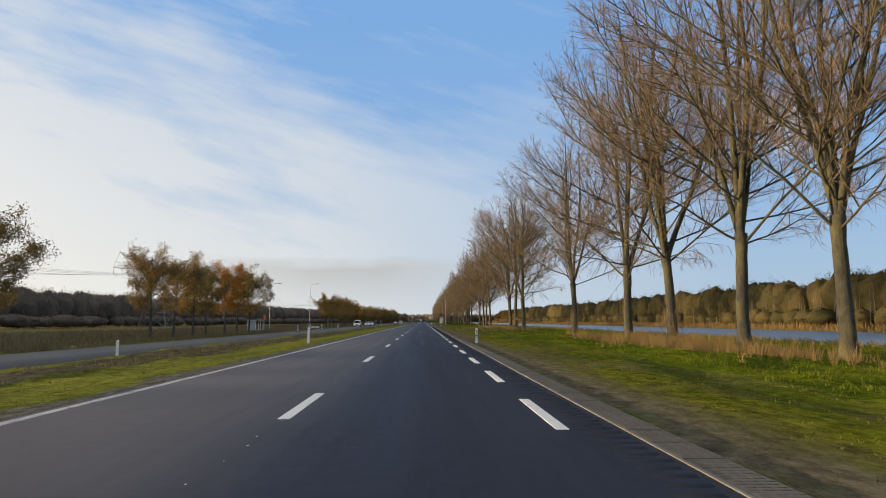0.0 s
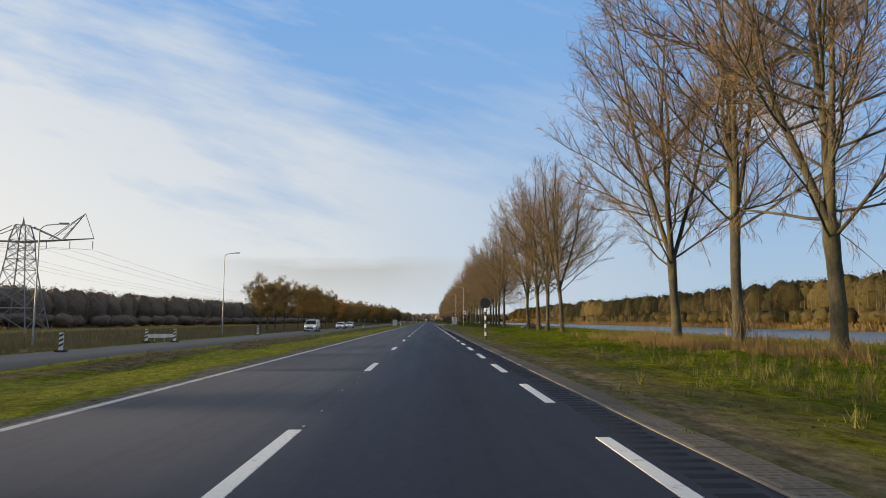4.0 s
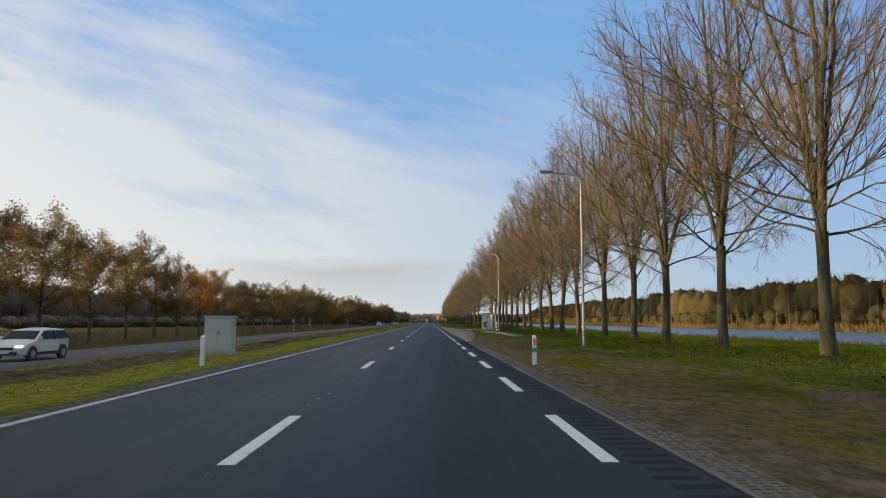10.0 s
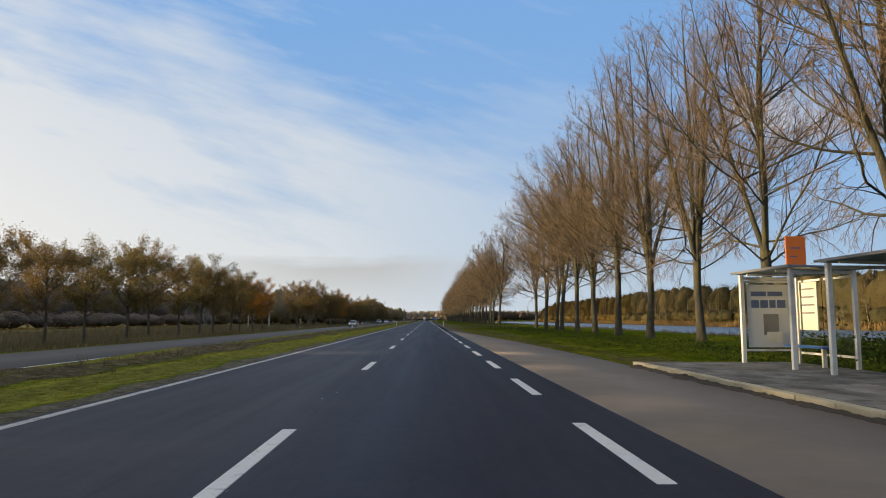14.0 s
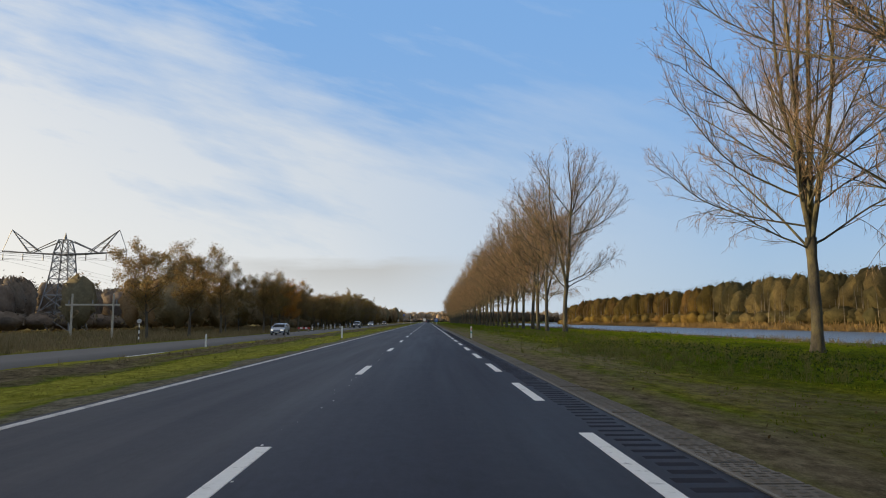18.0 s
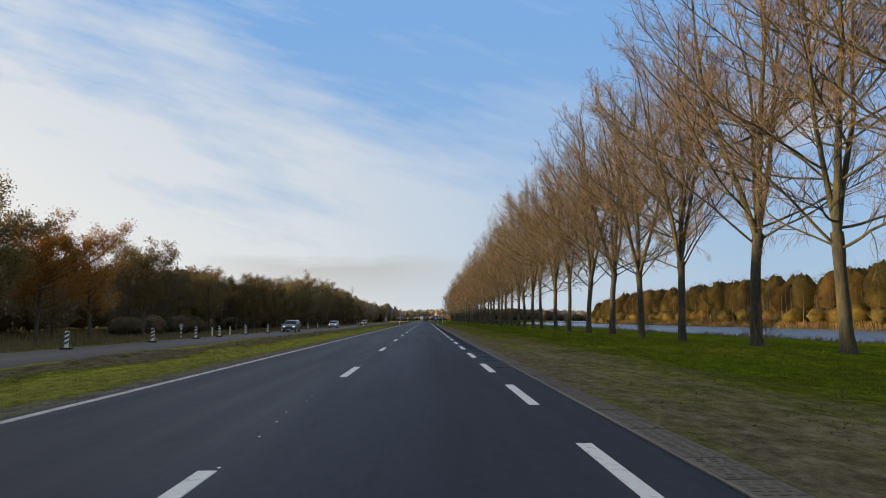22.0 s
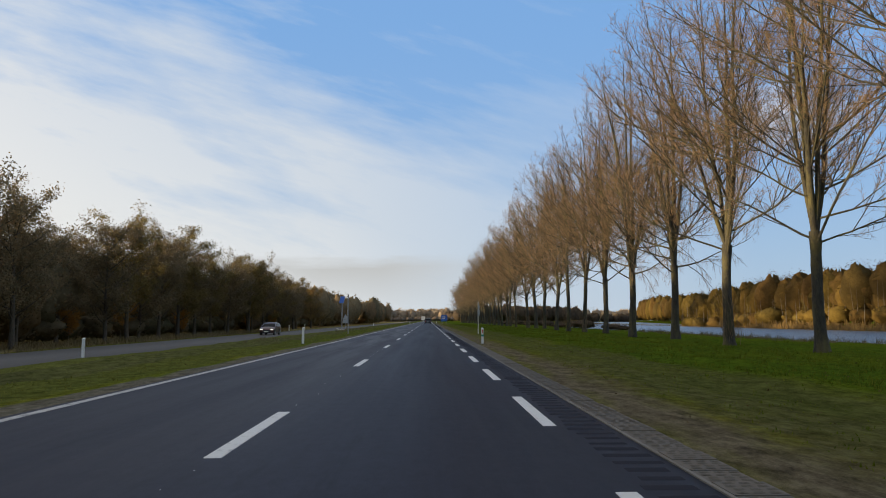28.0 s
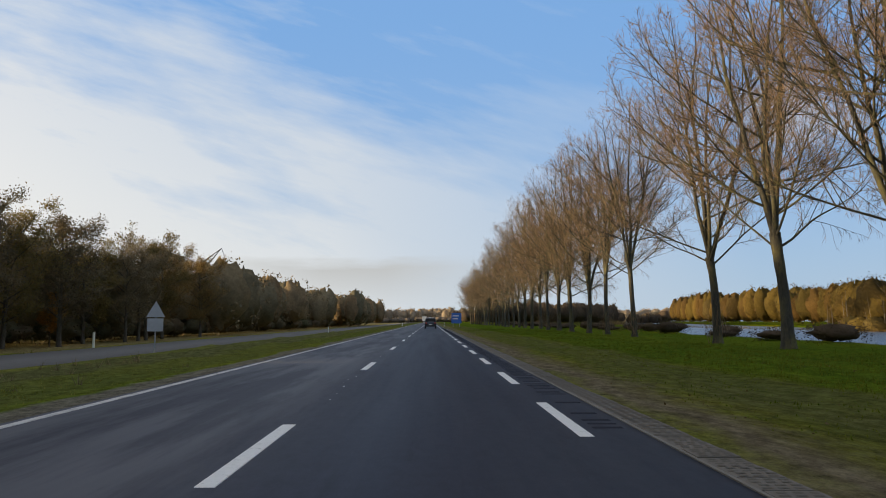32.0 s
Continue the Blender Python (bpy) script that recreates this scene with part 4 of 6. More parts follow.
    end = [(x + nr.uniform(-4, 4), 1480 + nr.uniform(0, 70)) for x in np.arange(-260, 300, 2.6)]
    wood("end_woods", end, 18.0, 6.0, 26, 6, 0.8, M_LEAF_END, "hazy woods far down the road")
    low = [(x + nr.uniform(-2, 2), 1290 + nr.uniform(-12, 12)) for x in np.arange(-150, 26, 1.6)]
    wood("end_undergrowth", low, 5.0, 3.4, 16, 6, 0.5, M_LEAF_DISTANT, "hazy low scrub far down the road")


build_woods()


def build_grass():
    """Blades on the verges, reeds by the trees and along the far bank."""
    nr = np.random.default_rng(8)

    def noise_along(y):
        return np.array([noise.noise((0.0, v * 0.03, 7.0)) for v in y])

    def blades(name, x, y, tall, wide, per, mat, label, lean=0.35):
        zz = np.array([land_z(a, b) for a, b in zip(x, y)]) - 0.02
        c = np.repeat(np.stack([x, y, zz], 1), per, 0)
        m = len(c)
        c[:, :2] += nr.normal(0, wide * 2.2, (m, 2))
        t = np.repeat(tall, per) * nr.uniform(0.5, 1.15, m)
        a = nr.uniform(0, 2 * np.pi, m)
        side = np.stack([np.cos(a), np.sin(a), np.zeros(m)], 1) * (wide * 0.5)
        tip = np.stack([nr.normal(0, lean, m) * t, nr.normal(0, lean, m) * t, t], 1)
        v = np.stack([c - side, c + side, c + tip], 1).reshape(-1, 3)
        ob = part(name, np_mesh(name, v, np.arange(m * 3).reshape(-1, 3)), mat)
        tagged(ob, label, "grass", kind="stuff")

    x = np.concatenate([nr.uniform(5.6, 11, 34000), nr.uniform(9.5, 21, 56000), nr.uniform(20, 34, 12000)])
    y = nr.uniform(-5, 790, len(x))
    keep = ~((y > 250) & (y < 372) & (x < 9.5))
    x, y = x[keep], y[keep]
    blades("bank_grass", x, y, nr.uniform(0.025, 0.075, len(x)) * (1 + np.clip(x - 8.5, 0, 3) * 0.55), 0.032, 4, M_GRASS, "rough green grass on the canal bank")
    x = np.concatenate([nr.uniform(-6.4, -4.2, 28000), nr.uniform(-12.9, -9.5, 7000)])
    y = nr.uniform(0, 790, len(x))
    blades("median_grass", x, y, nr.uniform(0.02, 0.07, len(x)), 0.03, 4, M_MOWN, "short mown grass between the two roads")
    x, y = nr.normal(-8.0, 1.0, 2600), nr.uniform(0, 700, 2600)
    keep = noise_along(y) > 0.0
    x, y = x[keep], y[keep]
    blades("ditch_stalks", x, y, nr.uniform(0.10, 0.32, len(x)), 0.02, 9, M_DRYGRASS, "pale dry stalks in the muddy strip between the roads", 0.4)
    x, y = nr.uniform(-24.6, -21.2, 9000), nr.uniform(0, 720, 9000)
    blades("roadside_grass", x, y, nr.uniform(0.06, 0.2, len(x)), 0.05, 5, M_MOWN, "green grass verge along the second road")
    x, y = nr.uniform(-33, -24.2, 16000), nr.uniform(20, 720, 16000)
    blades("field_grass", x, y, nr.uniform(0.25, 0.75, len(x)), 0.055, 6, M_DRYGRASS, "tall dull grass behind the second road")
    x, y = nr.uniform(-62, -31, 15000), nr.uniform(20, 600, 15000)
    blades("field_reeds", x, y, nr.uniform(0.4, 1.0, len(x)), 0.12, 4, M_DRYGRASS, "rank brownish grass of the rough field", 0.25)
    x = nr.uniform(10.5, 19, 2600)
    y = nr.uniform(205, 420, 2600)
    keep = ~((y > 282) & (y < 314) & (x < 12.5))
    c = np.array([(a, b, land_z(a, b) + 0.12) for a, b in zip(x[keep], y[keep])])
    v, f = leaves(nr, c, 0.05, 10, 0.16)
    tagged(part("weeds", np_mesh("weeds", v, f), M_WEED), "low dark green weeds under the poplars", "weeds", kind="stuff")
    x, y = np.concatenate([nr.uniform(5.0, 20, 11000), nr.uniform(-9.5, -4.2, 1500)]), nr.uniform(-6, 720, 12500)
    keep = ~((y > 250) & (y < 372) & (x < 11.5) & (x > 0))
    c = np.array([(a, b, land_z(a, b) + 0.015) for a, b in zip(x[keep], y[keep])])
    v, f = leaves(nr, c, 0.028, 1, 0.01)
    tagged(part("fallen_leaves", np_mesh("fallen_leaves", v, f), M_LEAF_FALLEN), "fallen brown leaves strewn on the verges", "leaves", kind="stuff")
    x, y = nr.normal(17.4, 1.7, 3000), np.concatenate([nr.normal(35, 9, 1800), nr.normal(117, 8, 1200)])
    clump = 0.45 + 0.9 * np.abs(np.array([noise.noise((a * 0.5, b * 0.5, 3.0)) for a, b in zip(x, y)]))
    blades("reeds", x, y, nr.uniform(0.35, 1.25, len(x)) * clump, 0.024, 14, M_REED, "dry golden reeds round the tree trunks", 0.32)
    x = np.concatenate([nr.normal(14.5, 2.8, 1300), nr.normal(10.5, 1.9, 700), nr.normal(9.5, 1.4, 300)])
    y = np.concatenate([nr.uniform(395, 478, 1300), nr.normal(88, 11, 700), nr.normal(408, 6, 300)])
    blades("tall_grass", x, y, nr.uniform(0.15, 0.42, len(x)), 0.02, 14, M_TALLGRASS, "tall yellow-green grass on the canal bank", 0.25)
    x, y = nr.uniform(28.5, 34.2, 6400), nr.uniform(-5, 690, 6400)
    keep = noise_along(y + 5 * x) > -0.1
    x, y = x[keep], y[keep]
    blades("shore_grass", x, y, nr.uniform(0.15, 0.6, len(x)), 0.05, 6, M_DRYGRASS, "pale dry grass along the canal's near shore", 0.4)
    x, y = nr.normal(13.0, 0.9, 260), nr.normal(309, 5.5, 260)
    c = np.array([(a, b, land_z(a, b) + nr.uniform(0.1, 0.85)) for a, b in zip(x, y)])
    v, f = leaves(nr, c, 0.05, 46, 0.18)
    tagged(part("shrubs", np_mesh("shrubs", v, f), M_WEED), "low dark green shrubs behind the bus shelter", "shrubs", kind="stuff")
    x, y = nr.uniform(82.5, 89, 15000), nr.uniform(60, 1000, 15000)
    blades("bank_reeds", x, y, nr.uniform(0.9, 2.1, len(x)), 0.22, 4, M_REED, "dry golden reeds along the far bank", 0.18)


def grass_material(name, tones):
    m, nt, b = material(name, 0.9)
    b.inputs["IOR"].default_value = 1.15
    r = nt.nodes.new("ShaderNodeNewGeometry").outputs["Random Per Island"]
    c = ramp(nt, r, *[(i / (len(tones) - 1), t) for i, t in enumerate(tones)])
    c = blend(nt, ramp(nt, grain(nt, coords(nt, (1, 0.3, 1)), 0.16, 4), (0.4, 0.0), (0.65, 0.6)), c, tones[-1])
    nt.links.new(c, b.inputs["Base Color"])
    t, mx = nt.nodes.new("ShaderNodeBsdfTranslucent"), nt.nodes.new("ShaderNodeMixShader")
    nt.links.new(c, t.inputs["Color"])
    mx.inputs[0].default_value = 0.3
    nt.links.new(b.outputs[0], mx.inputs[1])
    nt.links.new(t.outputs[0], mx.inputs[2])
    nt.links.new(mx.outputs[0], nt.nodes["Material Output"].inputs["Surface"])
    return m


M_GRASS = grass_material("grass_blades", [(0.055, 0.095, 0.008), (0.10, 0.135, 0.012), (0.15, 0.16, 0.02)])
M_MOWN = grass_material("mown_grass", [(0.10, 0.115, 0.022), (0.155, 0.16, 0.032), (0.22, 0.21, 0.048)])
M_DRYGRASS = grass_material("dull_grass", [(0.105, 0.096, 0.040), (0.170, 0.138, 0.072), (0.25, 0.195, 0.115)])
M_WEED = leaf_material("weeds", [(0.03, 0.055, 0.012), (0.06, 0.09, 0.018), (0.09, 0.10, 0.025)])
M_LEAF_FALLEN = leaf_material("fallen_leaves", [(0.08, 0.05, 0.02), (0.14, 0.095, 0.04), (0.06, 0.045, 0.02), (0.20, 0.15, 0.07)], 0.1)
M_TALLGRASS = grass_material("tall_grass", [(0.085, 0.11, 0.022), (0.15, 0.155, 0.04), (0.21, 0.185, 0.07)])
M_REED = grass_material("reeds", [(0.20, 0.135, 0.055), (0.28, 0.185, 0.075), (0.24, 0.17, 0.08)])
build_grass()

# ---- street furniture, signs and vehicles ----
M_STEEL = plain("galvanised_steel", (0.30, 0.31, 0.32), (0.40, 0.41, 0.42), 3.0, 0.55, 0.5, 0.05, dirt=0.3)
M_DARKSTEEL = plain("weathered_steel", (0.16, 0.165, 0.17), (0.27, 0.27, 0.27), 2.0, 0.6, 0.4, 0.05)
M_WHITE = plain("white_plastic", (0.70, 0.70, 0.67), (0.80, 0.80, 0.77), 5.0, 0.5, 0, 0.03, dirt=0.5)
M_CREAM = plain("cream_coated_steel", (0.62, 0.61, 0.52), (0.74, 0.72, 0.62), 4.0, 0.5, 0, 0.03, dirt=0.35)
M_BLACK = plain("black_paint", (0.02, 0.02, 0.022), (0.04, 0.04, 0.042), 5.0, 0.5, 0, 0.05)
M_RED = plain("red_reflector", (0.45, 0.04, 0.03), (0.55, 0.06, 0.04), 8.0, 0.4, 0, 0.02)
M_GREEN = plain("green_band", (0.02, 0.22, 0.18), (0.03, 0.28, 0.22), 8.0, 0.5, 0, 0.02)
M_ORANGE = plain("orange_sign", (0.62, 0.14, 0.02), (0.72, 0.19, 0.03), 4.0, 0.5, 0, 0.02)
M_BLUE = plain("blue_sign", (0.02, 0.10, 0.42), (0.03, 0.14, 0.50), 4.0, 0.45, 0, 0.02)
M_BLUEBIN = plain("blue_bin_plastic", (0.02, 0.09, 0.30), (0.03, 0.13, 0.38), 6.0, 0.5, 0, 0.05, dirt=0.3)
M_SIGNBACK = plain("grey_sign_back", (0.38, 0.39, 0.40), (0.48, 0.49, 0.50), 3.0, 0.55, 0.3, 0.03, dirt=0.3)
M_CONCRETE = plain("pale_concrete", (0.34, 0.32, 0.27), (0.48, 0.45, 0.38), 5.0, 0.9, 0, 0.4, dirt=0.5)
M_SLAB = plain("paving_concrete", (0.17, 0.165, 0.15), (0.26, 0.25, 0.225), 5.0, 0.9, 0, 0.1, dirt=0.5)
M_SLABS, nt, b = material("worn_paving_slabs", 0.9)
c = blend(nt, grain(nt, coords(nt), 6.0, 5), (0.13, 0.12, 0.105), (0.25, 0.235, 0.205))
c = blend(nt, ramp(nt, grain(nt, coords(nt, (1, 0.4, 1)), 1.3, 6, 0.7), (0.46, 0.0), (0.60, 0.8)), c, (0.07, 0.06, 0.045))
nt.links.new(varied(nt, c, 0.7, 1.35, "object"), b.inputs["Base Color"])
M_BLOCK = plain("worn_grass_concrete", (0.105, 0.093, 0.077), (0.17, 0.15, 0.125), 3.0, 0.9, 0, 0.1, dirt=0.6)
M_KERBSTONE = plain("cream_kerb_concrete", (0.40, 0.35, 0.24), (0.58, 0.52, 0.38), 3.0, 0.9, 0, 0.5, dirt=0.6)
M_KERB = plain("pale_edge_concrete", (0.14, 0.13, 0.115), (0.25, 0.235, 0.205), 0.9, 0.9, 0, 0.1, dirt=0.9)
M_BLOCKFILL = plain("soil_in_blocks", (0.075, 0.067, 0.053), (0.13, 0.116, 0.092), 5.0, 0.95, 0, 0.5)
M_SOIL = plain("dark_soil", (0.035, 0.028, 0.02), (0.08, 0.062, 0.042), 7.0, 0.95, 0, 0.7)
M_WOODPOST = plain("weathered_wood", (0.045, 0.037, 0.028), (0.10, 0.082, 0.062), 5.0, 0.9, 0, 0.5, (4, 4, 1))
M_CABINET = plain("grey_cabinet", (0.42, 0.43, 0.40), (0.50, 0.51, 0.48), 2.5, 0.55, 0, 0.05, dirt=0.35)
M_ROOFBLUE = plain("blue_grey_roof", (0.10, 0.15, 0.20), (0.16, 0.21, 0.27), 3.0, 0.4, 0, 0.05)
M_RUBBER = plain("rubber", (0.015, 0.015, 0.015), (0.03, 0.03, 0.03), 9.0, 0.8, 0, 0.2)
M_ALLOY = plain("wheel_alloy", (0.35, 0.35, 0.36), (0.45, 0.45, 0.46), 6.0, 0.35, 0.8, 0.02)
M_POSTER = plain("faded_poster", (0.50, 0.53, 0.55), (0.62, 0.64, 0.63), 1.2, 0.4, 0, 0.0)
M_POSTERBLUE = plain("poster_print", (0.05, 0.09, 0.20), (0.10, 0.15, 0.28), 5.0, 0.5, 0, 0.0)


def glass_material(name, tint, rough=0.03):
    m, nt, b = material(name, rough)
    b.inputs["Base Color"].default_value = (*tint, 1)
    b.inputs["Transmission Weight"].default_value = 1.0
    b.inputs["IOR"].default_value = 1.15
    return m


M_PANE = glass_material("shelter_glass", (0.86, 0.92, 0.92))
M_CARGLASS, nt, b = material("tinted_car_glass", 0.2)
b.inputs["IOR"].default_value = 1.22
b.inputs["Base Color"].default_value = (0.012, 0.014, 0.016, 1)
M_LAMP, nt, b = material("headlamp", 0.2)
b.inputs["Base Color"].default_value = (0.9, 0.9, 0.85, 1)
b.inputs["Emission Color"].default_value = (1.0, 0.95, 0.85, 1)
b.inputs["Emission Strength"].default_value = 0.6
M_TAIL = plain("tail_lamp", (0.35, 0.01, 0.01), (0.45, 0.02, 0.015), 8.0, 0.3, 0, 0.0)


def car_paint(name, c):
    m, nt, b = material(name, 0.3, 0.2)
    b.inputs["Coat Weight"].default_value = 0.6
    v = own_coords(nt)
    nt.links.new(blend(nt, ramp(nt, grain(nt, v, 1.5, 5), (0.4, 0.0), (0.8, 0.25)), c, (0.10, 0.09, 0.075)), b.inputs["Base Color"])
    return m


def reflector_post(x, y, marked=True):
    t = thing("reflector_post", "white plastic roadside post with red reflector and green band" if marked else "plain white plastic roadside post in the verge", "post", "roadside posts", at=(x, y, land_z(x, y)), turn=random.uniform(-4, 4))
    bm = bmesh.new()
    prof = [(-0.065, -0.04), (0.065, -0.04), (0.045, 0.05), (-0.045, 0.05)]
    lo = [bm.verts.new((a, b, -0.25)) for a, b in prof]
    hi = [bm.verts.new((a * 0.96, b, 0.84 + (0.03 if b > 0 else -0.02))) for a, b in prof]
    for i in range(4):
        bm.faces.new((lo[i], lo[(i + 1) % 4], hi[(i + 1) % 4], hi[i]))
    bm.faces.new(hi)
    bmesh.ops.bevel(bm, geom=bm.edges[:], offset=0.006, segments=1, affect="EDGES")
    part("body", bm, M_WHITE, t)
    if not marked:
        part("foot", boxed(-0.10, -0.08, -0.05, 0.10, 0.08, 0.02, 0.02), M_SOIL, t)
        return t
    part("reflector", boxed(-0.026, -0.046, 0.58, 0.026, -0.039, 0.76, 0.003), M_RED, t, "red reflector")
    part("band", boxed(-0.066, -0.047, 0.40, 0.066, -0.038, 0.50, 0.002), M_GREEN, t, "green distance band")
    part("foot", boxed(-0.10, -0.08, -0.05, 0.10, 0.08, 0.02, 0.02), M_SOIL, t)
    return t


def street_lamp(x, y, toward, tall=9.9):
    """toward: +1 when the arm reaches to +x, -1 to -x."""
    t = thing("street_lamp", "tall galvanised street lamp with a short curved arm", "street lamp", "street lamps", at=(x, y, land_z(x, y) - 0.05))
    bm = bmesh.new()
    rod(bm, (0, 0, 0), (0, 0, 1.2), 0.095, 0.09, 12)
    rod(bm, (0, 0, 1.2), (0, 0, tall - 0.6), 0.075, 0.05, 12)
    part("pole", bm, M_STEEL, t)
    part("service_door", boxed(-0.04, -0.105, 0.5, 0.04, -0.088, 0.95, 0.004), M_DARKSTEEL, t)
    w = Wood()
    pts = [Vector((toward * 0.9 * (1 - math.cos(a)), 0, tall - 0.65 + 0.55 * math.sin(a))) for a in (0, 0.4, 0.8, 1.2, 1.57)] + [Vector((toward * 1.7, 0, tall - 0.04))]
    w.limb(pts, [0.045] * 6, 8)
    part("arm", mesh_of("arm", w.v, w.f, True), M_STEEL, t)
    bm = bmesh.new()
    box(bm, -0.38, -0.14, -0.06, 0.38, 0.14, 0.07, 0.05)
    h = part("head", bm, M_DARKSTEEL, t, "grey lamp head")
    h.location = (toward * 1.95, 0, tall)
    part("lens", boxed(-0.30, -0.10, -0.085, 0.30, 0.10, -0.06, 0.01), M_WHITE, h)
    return t


def flat_plate(points, thick=0.01):
    """A plate in the x-z plane with the given outline."""
    bm = bmesh.new()
    vs = [bm.verts.new((a, -thick / 2, b)) for a, b in points]
    f = bm.faces.new(vs)
    r = bmesh.ops.extrude_face_region(bm, geom=[f])
    bmesh.ops.translate(bm, vec=(0, thick, 0), verts=[v for v in r["geom"] if isinstance(v, bmesh.types.BMVert)])
    bmesh.ops.recalc_face_normals(bm, faces=bm.faces[:])
    return bm


def ring(n, r, z, lean=0.0):
    return [(r * math.cos(2 * math.pi * k / n + lean), z + r * math.sin(2 * math.pi * k / n + lean)) for k in range(n)]


def sign_post(x, y, tall, name, label, plates, pole_mat=None, turn=0.0):
    t = thing(name, label, "traffic sign", at=(x, y, land_z(x, y)), turn=turn)
    part("pole", rod(bmesh.new(), (0, 0, -0.3), (0, 0, tall), 0.038, 0.038, 10), pole_mat or M_STEEL, t)
    for pname, outline, mat in plates:
        p = part(pname, flat_plate(outline), mat, t)
        p.location = (0, -0.05, 0)
        part("bracket", boxed(-0.05, 0.0, 0.0, 0.05, 0.03, 0.03, 0.004), M_DARKSTEEL, p).location = (0, 0.005, sum(b for _, b in outline) / len(outline))
    return t


def striped_pole(parent, tall, r, n, first_black=True):
    for k in range(n):
        black = (k % 2 == 0) == first_black
        z0, z1 = tall * k / n, tall * (k + 1) / n
        part("black_band" if black else "white_band", rod(bmesh.new(), (0, 0, z0), (0, 0, z1), r, r, 12), M_BLACK if black else M_WHITE, parent)


def build_posts_and_signs():
    for y in (29.5, 229.6, 429.6, 629.6, 829.6):
        reflector_post(4.78, y)
        reflector_post(-4.55, y - 0.6, False)
    for y in (24.0, 228.0, 424.5, 623.0, 775.0):
        reflector_post(-12.75, y, False)
    for y in (135.0, 185.5):
        street_lamp(-30.6, y, 1, 10.2 if y < 150 else 12.8)
    for y in (247.4, 293.6):
        street_lamp(10.3, y, -1)
    t = thing("stop_sign_post", "black and white striped pole carrying a dark round sign", "traffic sign", at=(5.3, 124.0, land_z(5.3, 124)))
    striped_pole(t, 2.1, 0.06, 8)
    p = part("plate", flat_plate(ring(28, 0.34, 2.42)), M_BLACK, t)
    t = thing("striped_bollard", "black and white striped round bollard in grass", "bollard", at=(10.45, 297.5, land_z(10.45, 297.5) - 0.03))
    striped_pole(t, 1.1, 0.09, 6)
    part("cap", rod(bmesh.new(), (0, 0, 1.1), (0, 0, 1.26), 0.10, 0.08, 12), M_CREAM, t)
    for x, y, tall in ((-21.5, 326.0, 2.6), (-23.5, 536.0, 1.7), (-27, 448, 2.6)):
        t = thing("striped_marker", "black and white striped marker pole with a round top", "marker", at=(x, y, land_z(x, y) - 0.03))
        striped_pole(t, tall * 0.7, 0.06, 6)
        part("top", disc(bmesh.new(), (0, 0, tall * 0.82), 0.22, 0.04), M_SIGNBACK, t)
    tri = [(-0.62, 2.35), (0.62, 2.35), (0.0, 3.42)]
    sign_post(-5.3, 654.8, 3.45, "warning_sign", "grey backs of a triangular and a round sign on one pole", [("triangle_plate", tri, M_SIGNBACK), ("round_plate", ring(28, 0.56, 1.82), M_SIGNBACK)], turn=-80)
    sign_post(-12.9, 715.0, 2.75, "warning_sign", "grey backs of a triangular and a square sign on one pole", [("triangle_plate", [(-0.5, 1.95), (0.5, 1.95), (0, 2.8)], M_SIGNBACK), ("square_plate", [(-0.42, 1.2), (0.42, 1.2), (0.42, 1.88), (-0.42, 1.88)], M_SIGNBACK)])
    t = thing("solar_sign", "grey pole with a tilted blue solar panel", "solar panel", at=(-8.9, 678.6, land_z(-8.9, 678.6)))
    part("pole", rod(bmesh.new(), (0, 0, -0.3), (0, 0, 3.55), 0.075, 0.065, 12), M_STEEL, t)
    p = part("panel", boxed(-0.33, -0.04, -0.48, 0.33, 0.02, 0.48, 0.012), M_STEEL, t)
    p.matrix_basis = pose(0.0, -0.05, 3.75, -24, 0, -20)
    part("solar_cell_face", boxed(-0.30, -0.046, -0.45, 0.30, -0.041, 0.45), M_BLUE, p, "dark blue solar cells")
    for dx, dy, s in ((-0.35, 0.1, 0.27), (0.1, -0.2, 0.2), (0.45, 0.25, 0.16)):
        bm = bmesh.new()
        bmesh.ops.create_icosphere(bm, subdivisions=2, radius=s)
        for v in bm.verts:
            v.co *= 1 + 0.25 * noise.noise(v.co * 5 + Vector((dx * 9, 0, 0)))
            v.co.z *= 0.7
        r = part("boulder", bm, M_CONCRETE)
        r.location = (-9.1 + dx, 678.2 + dy, land_z(-9.1, 678.2) + s * 0.25)
        tagged(r, "pale rough boulder beside the solar panel's pole", "stone", "stones")
    t = thing("direction_sign", "large blue direction sign on two poles", "traffic sign", at=(7.2, 822.0, land_z(7.2, 822)))
    for dx in (-0.7, 0.7):
        part("pole", rod(bmesh.new(), (dx, 0.05, -0.3), (dx, 0.05, 2.9), 0.05, 0.05, 10), M_STEEL, t)
    p = part("board", boxed(-1.05, -0.03, 0.75, 1.05, 0.01, 2.95, 0.01), M_BLUE, t)
    part("writing_bar", boxed(-0.8, -0.036, 2.2, 0.5, -0.031, 2.4), M_WHITE, p)
    part("writing_bar", boxed(-0.8, -0.036, 1.6, 0.3, -0.031, 1.8), M_WHITE, p)
    sign_post(6.5, 656.0, 2.95, "warning_sign", "slim pale pole in grass carrying a triangular and a round sign", [("triangle_plate", [(-0.36, 2.36), (0.36, 2.36), (0.0, 2.98)], M_SIGNBACK), ("round_plate", ring(28, 0.38, 1.94), M_SIGNBACK)], M_CREAM, 70)
